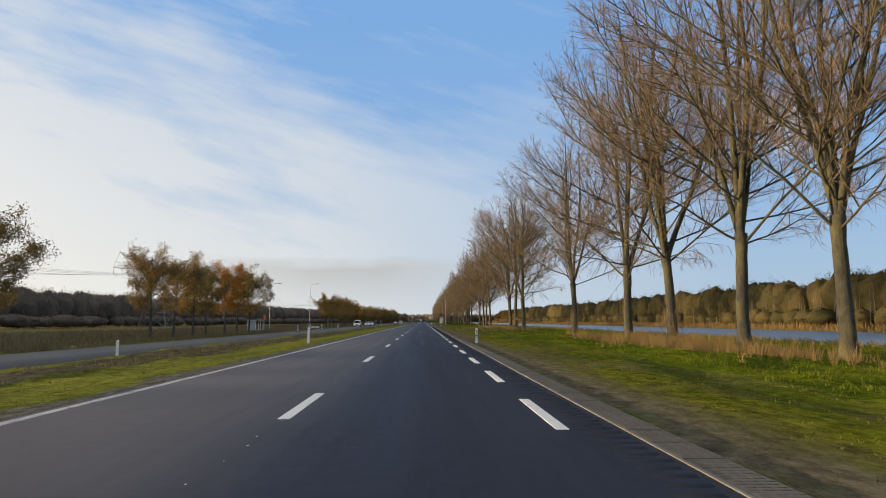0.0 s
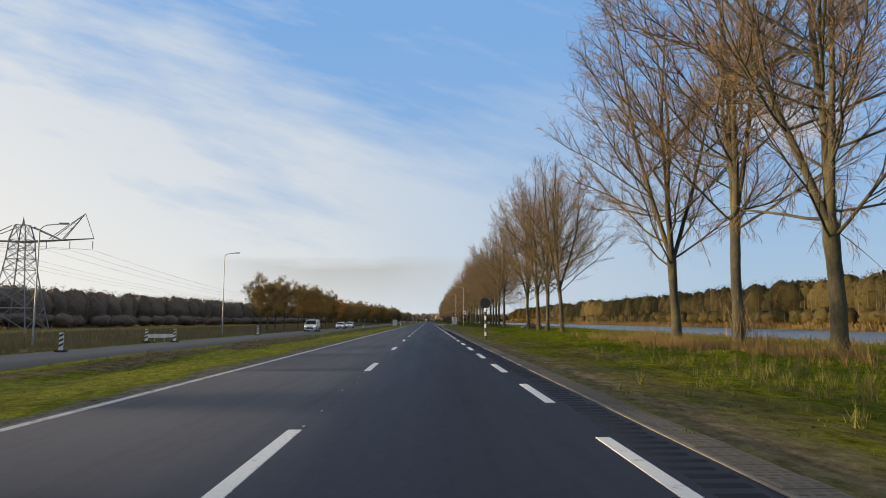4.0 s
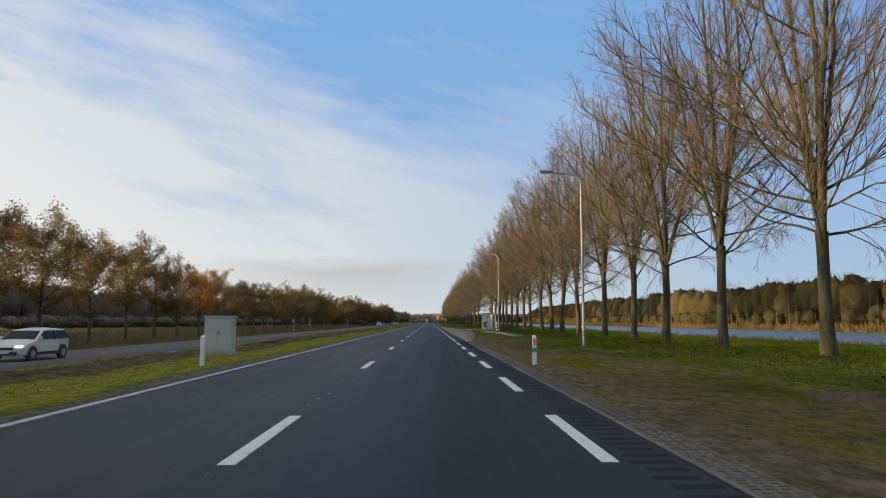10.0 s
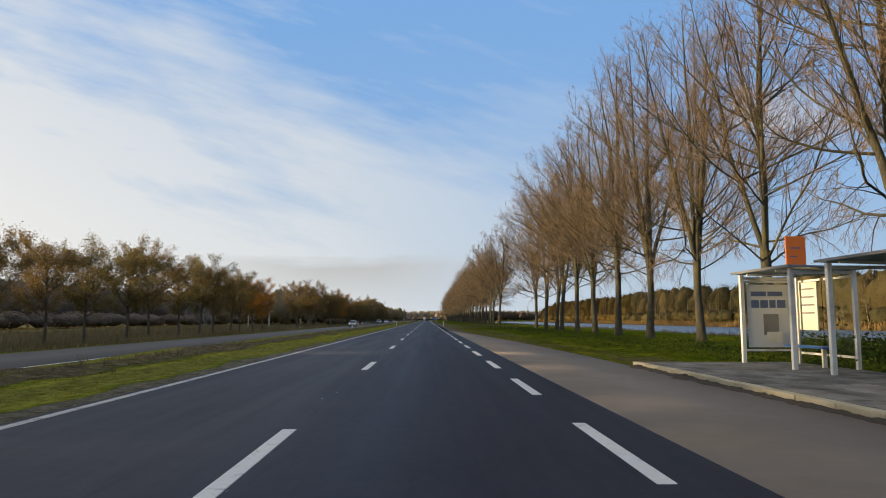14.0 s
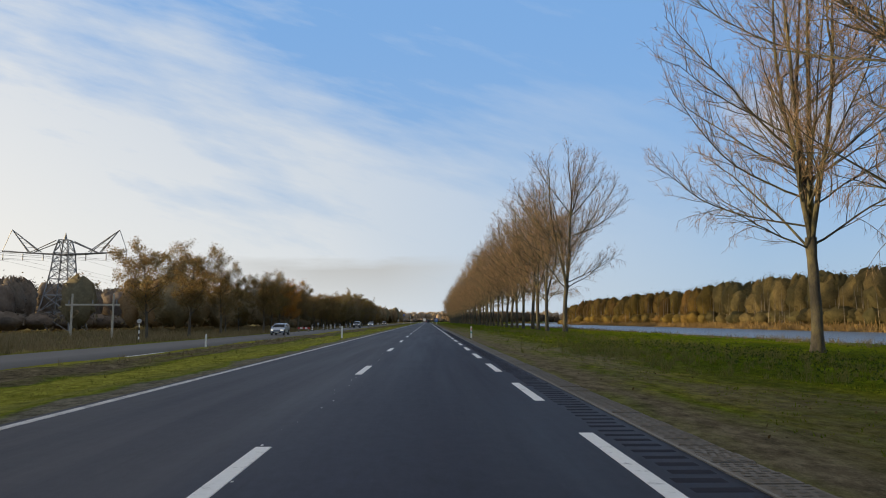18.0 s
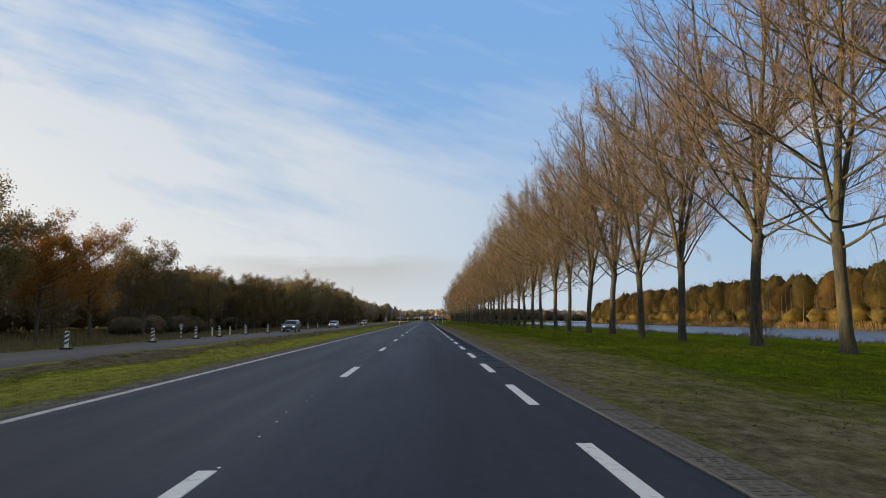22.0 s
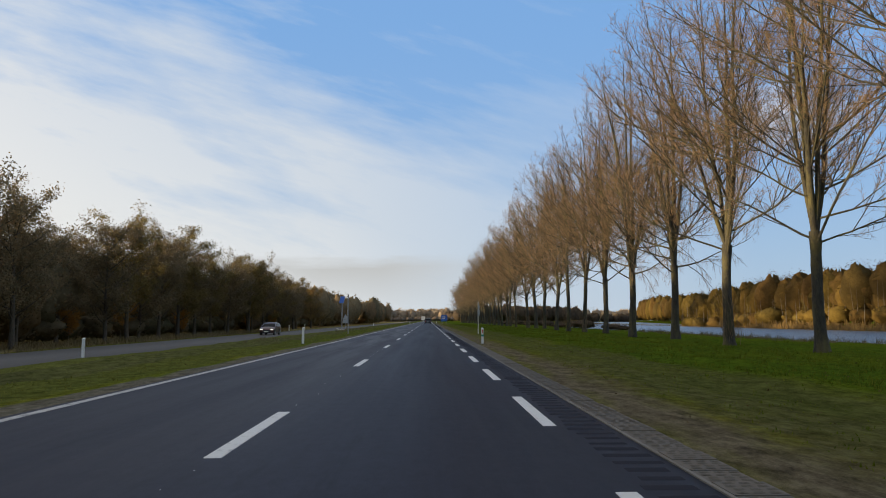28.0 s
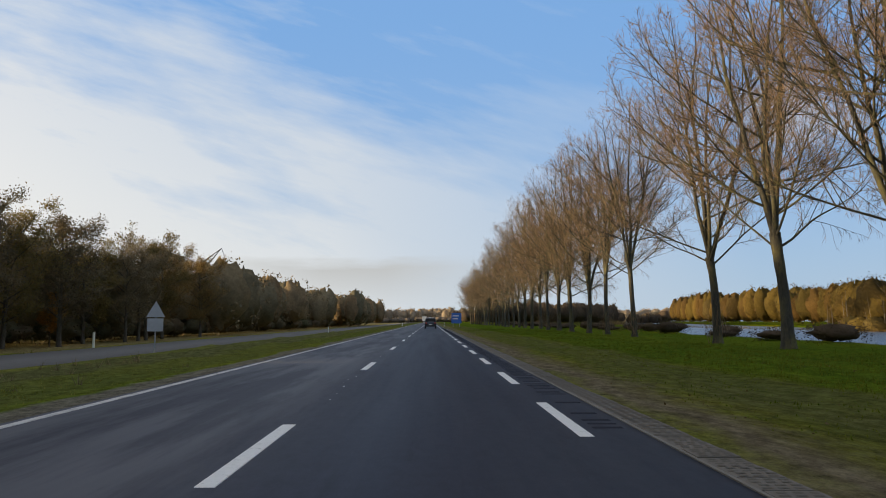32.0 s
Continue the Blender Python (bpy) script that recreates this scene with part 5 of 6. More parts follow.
    for x, y in ((6.7, 212.8), (6.97, 210.6), (7.77, 209.4), (8.33, 208.4)):
        bm = rod(bmesh.new(), (0, 0, -0.2), (0.02, 0, 0.43), 0.075, 0.07, 9)
        p = part("wooden_stake", bm, M_WOODPOST)
        p.matrix_basis = pose(x, y, land_z(x, y), random.uniform(-5, 5), random.uniform(-5, 5), random.uniform(0, 90))
        tagged(p, "short weathered wooden stake in the verge", "stake", "wooden stakes")
    bm = bmesh.new()
    bmesh.ops.create_icosphere(bm, subdivisions=4, radius=1.0)
    for v in bm.verts:
        v.co *= 1 + 0.22 * noise.noise(v.co * 2.2) + 0.10 * noise.noise(v.co * 7)
        v.co = Vector((v.co.x * 2.1, v.co.y * 3.0, v.co.z * 1.0))
    p = part("soil_heap", bm, M_SOIL)
    p.location = (21.0, 205.5, land_z(21, 205.5))
    tagged(p, "dark heap of loose soil on the canal bank", "soil heap")


build_posts_and_signs()


def traffic_barrier_panel(x, y):
    t = thing("barrier_panel", "black and white striped plastic barrier panel on a rubber foot", "barrier", "barrier panels", at=(x, y, -0.60), turn=random.uniform(-8, 8))
    part("foot", boxed(-0.30, -0.20, 0.0, 0.30, 0.20, 0.11, 0.02), M_RUBBER, t)
    part("board", boxed(-0.125, -0.02, 0.11, 0.125, 0.02, 1.12, 0.01), M_WHITE, t)
    for k in range(3):
        z = 0.28 + 0.28 * k
        part("stripe", flat_plate([(-0.12, z), (0.12, z + 0.13), (0.12, z + 0.26), (-0.12, z + 0.13)], 0.047), M_BLACK, t, "black stripe")


def board_barrier(x, y, turn, pale=False):
    t = thing("board_barrier", "low white board barrier on two feet" if pale else "low red and white board barrier on two feet", "barrier", at=(x, y, land_z(x, y) + 0.02 if x < -20.5 else -0.60), turn=turn)
    for k in range(5):
        part("board_piece", boxed(-1.0 + 0.4 * k, -0.02, 0.45, -0.6 + 0.4 * k, 0.02, 0.75), M_RED if k % 2 == 0 and not pale else M_WHITE, t)
    for dx in (-0.8, 0.8):
        part("foot", boxed(dx - 0.06, -0.3, 0.0, dx + 0.06, 0.3, 0.1, 0.01), M_RUBBER, t)
        part("upright", boxed(dx - 0.03, 0.022, 0.1, dx + 0.03, 0.06, 0.8, 0.005), M_STEEL, t)


def build_barriers():
    for y in (506.8, 519.4, 529.5, 536.8, 548.0, 559.0, 568.0, 580.0, 591.0, 601.0, 109.0, 119.0, 137.0, 165.0):
        traffic_barrier_panel(-19.9 + random.uniform(-0.15, 0.15), y)
    board_barrier(-19.4, 495.5, 8)
    board_barrier(-21.75, 137.6, -12, True)
    board_barrier(-21.9, 139.8, 6, True)
    traffic_barrier_panel(-22.3, 137.0)
    for y in (543.0, 550.0, 706.0, 713.0, 728.0):
        p = part("white_post", rod(bmesh.new(), (0, 0, -0.2), (0, 0, 1.1), 0.09, 0.08, 10), M_CREAM)
        p.location = (-22.5, y, land_z(-22.5, y))
        tagged(p, "short round white post beside the second road", "post", "white posts")


build_barriers()


def cabinet(x, y, z, wx, wy, tall, name, label, turn=0.0):
    t = thing(name, label, "cabinet", at=(x, y, z), turn=turn)
    part("plinth", boxed(-wx / 2 - 0.03, -wy / 2 - 0.03, -0.2, wx / 2 + 0.03, wy / 2 + 0.03, 0.10, 0.01), M_CONCRETE, t)
    part("body", boxed(-wx / 2, -wy / 2, 0.10, wx / 2, wy / 2, tall - 0.06, 0.015), M_CABINET, t)
    part("lid", boxed(-wx / 2 - 0.04, -wy / 2 - 0.04, tall - 0.06, wx / 2 + 0.04, wy / 2 + 0.04, tall, 0.015), M_CABINET, t)
    for s in (-1, 1):
        d = part("door", boxed(min(0.01 * s, s * (wx / 2 - 0.03)), -wy / 2 - 0.012, 0.16, max(0.01 * s, s * (wx / 2 - 0.03)), -wy / 2 - 0.002, tall - 0.12, 0.004), M_CABINET, t)
        part("handle", boxed(0.04 * s - 0.012, -wy / 2 - 0.035, tall * 0.5, 0.04 * s + 0.012, -wy / 2 - 0.012, tall * 0.5 + 0.14, 0.004), M_DARKSTEEL, d)


cabinet(-6.2, 235.9, land_z(-6.2, 235.9), 1.05, 0.5, 1.42, "utility_cabinet", "grey metal utility cabinet on the grass verge")
cabinet(10.1, 302.6, 0.11, 0.75, 0.6, 1.56, "utility_cabinet", "grey metal utility cabinet beside the bus shelter", -20)


def bus_shelter(name, label, at, modules, turn, poster):
    """Length runs along local y; the open front faces local -x; short glazed modules with a gap between."""
    t = thing(name, label, "bus shelter", at=at, turn=turn)
    long, pitch = 2.4, 3.85
    for k in range(modules):
        y0 = k * pitch
        roof = boxed(-0.14, y0 - 0.22, 2.28, 1.68, y0 + long + 0.22, 2.325, 0.012)
        for v in roof.verts:
            v.co.z += 0.03 * (0.4 - v.co.x)
        r = part("roof", roof, M_ROOFBLUE, t, "blue-grey sheet roof")
        part("gutter", boxed(-0.165, y0 - 0.23, 2.285, -0.142, y0 + long + 0.23, 2.345, 0.004), M_DARKSTEEL, r)
        for yy in (y0 + 0.5, y0 + long - 0.5):
            part("rib", boxed(-0.08, yy - 0.025, 2.22, 1.6, yy + 0.025, 2.268, 0.004), M_WHITE, r)
        for yy in (y0, y0 + long):
            part("front_post", boxed(-0.05, yy - 0.05, 0.0, 0.05, yy + 0.05, 2.27, 0.012), M_WHITE, t)
            part("rear_post", boxed(1.40, yy - 0.045, 0.0, 1.49, yy + 0.045, 2.235, 0.012), M_WHITE, t)
            part("beam", boxed(0.055, yy - 0.03, 2.14, 1.395, yy + 0.03, 2.215, 0.006), M_WHITE, t)
        for i in range(2):
            ya, yb = y0 + i * long / 2 + 0.06, y0 + (i + 1) * long / 2 - 0.06
            p = part("rear_pane", boxed(1.437, ya, 0.30, 1.452, yb, 2.06), M_PANE, t)
            part("rail", boxed(1.42, ya, 0.24, 1.465, yb, 0.296, 0.006), M_WHITE, p)
            part("rail", boxed(1.42, ya, 2.064, 1.465, yb, 2.12, 0.006), M_WHITE, p)
        b = part("bench", boxed(0.85, y0 + 0.35, 0.44, 1.22, y0 + long - 0.35, 0.49, 0.015), M_BLUEBIN, t, "blue bench seat")
        for yy in (y0 + 0.6, y0 + long - 0.6):
            part("bench_leg", boxed(0.98, yy - 0.03, 0.0, 1.08, yy + 0.03, 0.436, 0.008), M_CREAM, b)
    end = (modules - 1) * pitch + long
    for yy, printed in ((0.0, False), (end, poster)):
        p = part("end_pane", boxed(0.07, yy - 0.012, 0.36, 1.38, yy + 0.012, 2.06), M_PANE, t)
        part("rail", boxed(0.06, yy - 0.03, 0.30, 1.385, yy + 0.03, 0.356, 0.008), M_WHITE, p)
        part("rail", boxed(0.06, yy - 0.03, 2.064, 1.385, yy + 0.03, 2.13, 0.008), M_WHITE, p)
        if printed:
            q = part("poster", boxed(0.12, yy - 0.040, 0.40, 1.33, yy - 0.020, 2.02, 0.004), M_POSTER, t, "faded blue-grey advertising poster")
            part("print_bar", boxed(0.22, yy - 0.046, 1.72, 0.62, yy - 0.041, 1.84), M_POSTERBLUE, q)
            part("print_bar", boxed(0.66, yy - 0.046, 1.72, 1.05, yy - 0.041, 1.84), M_POSTERBLUE, q)
            for x0, w in ((0.22, 0.2), (0.46, 0.2), (0.70, 0.16), (0.90, 0.22)):
                part("print_bar", boxed(x0, yy - 0.046, 1.42, x0 + w, yy - 0.041, 1.62), M_POSTERBLUE, q)
            part("print_figure", boxed(0.52, yy - 0.046, 0.72, 0.92, yy - 0.041, 1.26), M_DARKSTEEL, q)
            part("print_label", boxed(0.60, yy - 0.050, 0.52, 1.0, yy - 0.047, 0.80), M_CREAM, q)
    p = part("timetable", boxed(1.36, end - 1.05, 0.85, 1.40, end - 0.25, 2.05, 0.01), M_CREAM, t, "cream timetable board")
    for k in range(4):
        part("text_bar", boxed(1.352, end - 0.95, 1.86 - 0.2 * k, 1.358, end - 0.40, 1.90 - 0.2 * k), M_DARKSTEEL, p)
    return t


bus_shelter("bus_shelter", "white steel and glass bus shelter with poster, on the platform", (9.74, 306.4, 0.12), 2, 0, True)
bus_shelter("bus_shelter", "white steel and glass bus shelter beside the second road", (-30.2, 127.6, -0.86), 2, 180, True)


def stop_flag(x, y, z, tall):
    t = thing("bus_stop_sign", "orange bus stop sign on a grey pole", "bus stop sign", at=(x, y, z))
    part("pole", rod(bmesh.new(), (0, 0, -0.1), (0, 0, tall), 0.04, 0.04, 10), M_STEEL, t)
    p = part("panel", boxed(-0.26, -0.07, tall - 0.76, 0.26, -0.03, tall + 0.02, 0.015), M_ORANGE, t)
    part("text_bar", boxed(-0.16, -0.076, tall - 0.30, 0.12, -0.071, tall - 0.27), M_POSTERBLUE, p)
    part("text_bar", boxed(-0.16, -0.076, tall - 0.52, 0.02, -0.071, tall - 0.49), M_POSTERBLUE, p)


stop_flag(11.0, 312.3, 0.15, 3.2)
stop_flag(-29.2, 124.5, -0.75, 3.1)


def litter_bin(x, y, z):
    t = thing("litter_bin", "blue plastic litter bin on a post", "litter bin", at=(x, y, z))
    part("post", rod(bmesh.new(), (0, 0.16, 0), (0, 0.16, 1.15), 0.03, 0.03, 8), M_STEEL, t)
    bm = bmesh.new()
    rod(bm, (0, 0, 0.35), (0, 0, 1.0), 0.17, 0.21, 18)
    part("tub", bm, M_BLUEBIN, t)
    part("hood", rod(bmesh.new(), (0, 0, 1.0), (0, 0, 1.1), 0.22, 0.15, 18), M_BLUEBIN, t)
    part("opening", boxed(-0.11, -0.225, 0.84, 0.11, -0.19, 0.94, 0.01), M_BLACK, t)


litter_bin(9.35, 302.9, 0.11)


def pylon(x, y, size, turn):
    t = thing("power_pylon", "steel lattice power pylon with a wide crossarm", "pylon", "power pylons", at=(x, y, -1.0), turn=turn)
    levels = [(0, 3.8), (4.0, 3.1), (7.6, 2.5), (11, 2.0), (13.0, 1.75), (14.8, 1.6), (16.6, 1.5), (19.4, 0.9)]
    levels = [(z * size, w * size) for z, w in levels]
    sq = ((-1, -1), (1, -1), (1, 1), (-1, 1))
    for sx, sy in sq:
        bm = bmesh.new()
        for (z0, w0), (z1, w1) in zip(levels, levels[1:]):
            rod(bm, (sx * w0, sy * w0, z0), (sx * w1, sy * w1, z1), 0.16, 0.14, 4)
        part("leg", bm, M_DARKSTEEL, t)
    for k in range(4):
        (ax, ay), (bx, by) = sq[k], sq[(k + 1) % 4]
        bm = bmesh.new()
        for (z0, w0), (z1, w1) in zip(levels, levels[1:]):
            rod(bm, (ax * w0, ay * w0, z0), (bx * w1, by * w1, z1), 0.08, 0.08, 3)
            rod(bm, (bx * w0, by * w0, z0), (ax * w1, ay * w1, z1), 0.08, 0.08, 3)
            rod(bm, (ax * w1, ay * w1, z1), (bx * w1, by * w1, z1), 0.08, 0.08, 3)
        tagged(part("bracing", bm, M_DARKSTEEL, t), kind="stuff")
    s = size
    bm = bmesh.new()
    for side in (-1, 1):
        for yy in (-1.0, 1.0):
            rod(bm, (0, yy * s, 16.2 * s), (side * 13.2 * s, 0, 16.9 * s), 0.16, 0.12, 4)
            rod(bm, (side * 1.4 * s, yy * s, 19.2 * s), (side * 7.0 * s, yy * 0.5 * s, 16.7 * s), 0.12, 0.1, 4)
        for k in range(8):
            u0, u1 = k / 8, (k + 1) / 8
            rod(bm, (side * 13.2 * s * u0, s * (1 - u0), (16.2 + 0.7 * u0) * s), (side * 13.2 * s * u1, -s * (1 - u1), (16.2 + 0.7 * u1) * s), 0.07, 0.07, 3)
    part("crossarm", bm, M_DARKSTEEL, t)
    for side in (-1, 1):
        bm = bmesh.new()
        tip = (side * 11.4 * s, 0, 21.6 * s)
        for foot in ((5.2, 0.5), (5.2, -0.5), (7.6, 0.3), (7.6, -0.3)):
            rod(bm, (side * foot[0] * s, foot[1] * s, 16.8 * s), tip, 0.11, 0.08, 4)
        rod(bm, tip, (side * 13.2 * s, 0, 16.9 * s), 0.08, 0.08, 3)
        for k in range(1, 5):
            u = k / 5
            rod(bm, (side * (5.2 + 6.2 * u) * s, 0.5 * (1 - u) * s, (16.8 + 4.8 * u) * s), (side * (7.6 + 3.8 * u) * s, -0.3 * (1 - u) * s, (16.8 + 4.8 * u) * s), 0.06, 0.06, 3)
        part("earth_peak", bm, M_DARKSTEEL, t)
        for dx in (4.5, 8.8, 13.0):
            part("insulator", rod(bmesh.new(), (side * dx * s, 0, 16.4 * s), (side * dx * s, 0, 15.0 * s), 0.10, 0.10, 6), M_DARKSTEEL, t)
    part("peak", rod(bmesh.new(), (0, 0, 19.3 * s), (0, 0, 21.0 * s), 0.5, 0.05, 4), M_DARKSTEEL, t)


PYLONS = [(-112.0, -59.0, 1.15), (-94.4, 239.0, 1.27), (-76.0, 525.0, 1.0), (-66.0, 860.0, 1.0)]
for px, py, ps in PYLONS:
    pylon(px, py, ps, 0)
for (x0, y0, s0), (x1, y1, s1) in zip(PYLONS, PYLONS[1:]):
    for dx in (-13.0, -8.8, -4.5, 4.5, 8.8, 13.0):
        w = Wood()
        pts = []
        for k in range(25):
            u = k / 24
            pts.append(Vector((x0 + dx * s0 + (x1 + dx * s1 - x0 - dx * s0) * u, y0 + (y1 - y0) * u, 14.0 * (s0 + (s1 - s0) * u) - 20 * u * (1 - u))))
        w.limb(pts, [0.028] * 25, 4)
        c = part("power_cable", mesh_of("power_cable", w.v, w.f), M_DARKSTEEL)
        tagged(c, "thin sagging power cable between two pylons", "cable", "power cables")


def portal(x, y):
    t = thing("cable_portal", "grey concrete portal of two posts and a beam", "portal", at=(x, y, land_z(x, y)))
    for dx in (-2.6, 2.6):
        part("post", rod(bmesh.new(), (dx, 0, -0.2), (dx, 0, 5.6), 0.17, 0.12, 8), M_CONCRETE, t)
    part("beam", boxed(-3.4, -0.1, 4.1, 3.4, 0.1, 4.32, 0.02), M_CONCRETE, t)
    for dx in (-3.0, 0.0, 3.0):
        part("insulator", rod(bmesh.new(), (dx, 0, 4.3), (dx, 0, 4.8), 0.08, 0.06, 8), M_DARKSTEEL, t)


portal(-41.0, 467.0)


# ---- vehicles ----
def vehicle(name, label, paint, at, turn, outline, glass_from, width, wheels, wheel_r=0.32, lit=True):
    """Length along local y, front at +y. outline: (y, z) round the side view, from the rear bumper's foot over the front to the roof and back."""
    t = thing(name, label, "car" if name != "van" else "van", at=at, turn=turn)
    top = max(z for _, z in outline)
    half = width / 2

    def wide(z):
        return half if z < glass_from else half * (1 - 0.20 * (z - glass_from) / (top - glass_from))

    bm = bmesh.new()
    far = max(abs(y) for y, _ in outline)
    stations = (-1.0, -0.86, -0.5, 0.0, 0.5, 0.86, 1.0)

    def shell(k, y, z):
        """Corners of nose and tail drawn in, roof and bonnet slightly domed."""
        pull = 0.30 * abs(k) ** 4 * (abs(y) / far) ** 4
        tuck = 0.05 if z < 0.45 else 0.0
        dome = 0.035 * (1 - k * k) if z > glass_from - 0.2 else 0.0
        return (k * (wide(z) - tuck), y - math.copysign(pull, y), z + dome)

    rows = [[bm.verts.new(shell(k, y, z)) for y, z in outline] for k in stations]
    n = len(outline)
    bm.faces.new(rows[0])
    bm.faces.new(rows[-1][::-1])
    for ra, rb in zip(rows, rows[1:]):
        for i in range(n):
            bm.faces.new((ra[i], rb[i], rb[(i + 1) % n], ra[(i + 1) % n]))
    bmesh.ops.recalc_face_normals(bm, faces=bm.faces[:])
    bmesh.ops.triangulate(bm, faces=[f for f in bm.faces if len(f.verts) > 4])
    sharp = [e for e in bm.edges if len(e.link_faces) == 2 and e.calc_face_angle() > 0.6]
    bmesh.ops.bevel(bm, geom=sharp, offset=0.05, segments=3, affect="EDGES", profile=0.6)
    for f in bm.faces:
        f.smooth = True
    part("body", bm, paint, t)

    def pane(pname, pts, out):
        b2 = bmesh.new()
        v1 = [b2.verts.new(Vector(p) + Vector(out) * 0.03) for p in pts]
        v0 = [b2.verts.new(Vector(p) - Vector(out) * 0.02) for p in pts]
        b2.faces.new(v1)
        k = len(pts)
        for i in range(k):
            b2.faces.new((v1[i], v0[i], v0[(i + 1) % k], v1[(i + 1) % k]))
        bmesh.ops.recalc_face_normals(b2, faces=b2.faces[:])
        part(pname, b2, M_CARGLASS, t)

    up = [(y, z) for y, z in outline if z >= glass_from - 1e-6]
    up.sort(key=lambda p: -p[0])
    front_low, front_top = up[0], up[1]
    back_low, back_top = up[-1], up[-2]

    def along(a, b, u):
        return (a[0] + (b[0] - a[0]) * u, a[1] + (b[1] - a[1]) * u)

    for pname, a, b, out in (("windscreen", front_low, front_top, (0, 0.6, 0.8)), ("rear_window", back_low, back_top, (0, -0.8, 0.6))):
        p, q = along(a, b, 0.08), along(a, b, 0.90)
        wa, wb = wide(p[1]) - 0.09, wide(q[1]) - 0.09
        pane(pname, [(-wa, p[0], p[1]), (wa, p[0], p[1]), (wb, q[0], q[1]), (-wb, q[0], q[1])], out)
    z0, z1 = glass_from + 0.04, top - 0.12
    u0, u1 = (z0 - front_low[1]) / (front_top[1] - front_low[1]), min(0.95, (z1 - front_low[1]) / (front_top[1] - front_low[1]))
    ya, yb = along(front_low, front_top, u0)[0] - 0.16, along(front_low, front_top, u1)[0] - 0.14
    yc, yd = along(back_low, back_top, 0.8)[0] + 0.22, back_low[0] + 0.28
    mid = (ya + yd) / 2
    if name == "van":
        yc = yd = mid = ya - 1.0
    for s in (-1, 1):
        for pa, pb, pc, pd in ((ya, yb, mid + 0.04, mid + 0.04), (mid - 0.04, mid - 0.04, yc, yd)):
            if abs(pa - pd) < 0.15:
                continue
            pane("side_window", [(s * wide(z0), pa, z0), (s * wide(z1), pb, z1), (s * wide(z1), pc, z1), (s * wide(z0), pd, z0)], (s, 0, 0.15))
        part("mirror", boxed(s * (half + 0.02) - 0.09, ya - 0.12, glass_from + 0.02, s * (half + 0.02) + 0.09, ya, glass_from + 0.17, 0.03), paint, t)
    for s in (-1, 1):
        for yy in (mid, yd - 0.02 if name != "van" else mid - 1.0):
            part("door_seam", boxed(s * (half + 0.001) - 0.004, yy - 0.008, 0.42, s * (half + 0.001) + 0.004, yy + 0.008, glass_from), M_BLACK, t)
        part("sill", boxed(s * (half - 0.02) - 0.03, wheels[0] + wheel_r * 1.2, 0.26, s * (half - 0.02) + 0.03, wheels[1] - wheel_r * 1.2, 0.40, 0.015), M_BLACK, t)
    for wy in wheels:
        for s in (-1, 1):
            arch = rod(bmesh.new(), (s * (half - 0.12), wy, wheel_r + 0.02), (s * (half + 0.006), wy, wheel_r + 0.02), wheel_r * 1.2, wheel_r * 1.17, 24)
            part("wheel_arch", arch, M_BLACK, t)
            turn_x = Matrix.Rotation(radians(90), 4, "Y")
            bm = bmesh.new()
            bmesh.ops.create_cone(bm, cap_ends=True, segments=24, radius1=wheel_r, radius2=wheel_r, depth=0.21, matrix=turn_x)
            bmesh.ops.bevel(bm, geom=[e for e in bm.edges if len(e.link_faces) == 2 and e.calc_face_angle() > 1.0], offset=0.03, segments=2, affect="EDGES")
            w = part("wheel", bm, M_RUBBER, t)
            w.location = (s * (half - 0.085), wy, wheel_r)
            part("rim", rod(bmesh.new(), (s * 0.07, 0, 0), (s * 0.112, 0, 0), wheel_r * 0.66, wheel_r * 0.60, 20), M_ALLOY, w)
    y_rear, y_front = min(y for y, _ in outline), max(y for y, _ in outline)
    zl = glass_from - 0.28
    for s in (-1, 1):
        part("headlamp", boxed(s * (half - 0.26) - 0.16, y_front - 0.22, zl - 0.05, s * (half - 0.26) + 0.16, y_front - 0.045, zl + 0.07, 0.03), M_LAMP if lit else M_WHITE, t)
        part("tail_lamp", boxed(s * (half - 0.20) - 0.09, y_rear + 0.04, zl - 0.02, s * (half - 0.20) + 0.09, y_rear + 0.16, zl + 0.20, 0.02), M_TAIL, t)
    part("front_grille", boxed(-0.42, y_front - 0.06, zl - 0.14, 0.42, y_front + 0.012, zl - 0.03, 0.02), M_BLACK, t)
    part("air_intake", boxed(-0.55, y_front - 0.10, zl - 0.36, 0.55, y_front + 0.002, zl - 0.22, 0.03), M_BLACK, t)
    part("bumper", boxed(-half + 0.24, y_rear - 0.025, 0.30, half - 0.24, y_rear + 0.1, 0.52, 0.03), M_BLACK, t)
    part("plate", boxed(-0.26, y_rear - 0.042, 0.58, 0.26, y_rear - 0.015, 0.69, 0.004), M_CREAM, t)
    part("plate", boxed(-0.26, y_front + 0.005, 0.36, 0.26, y_front + 0.03, 0.47, 0.004), M_CREAM, t)
    return t


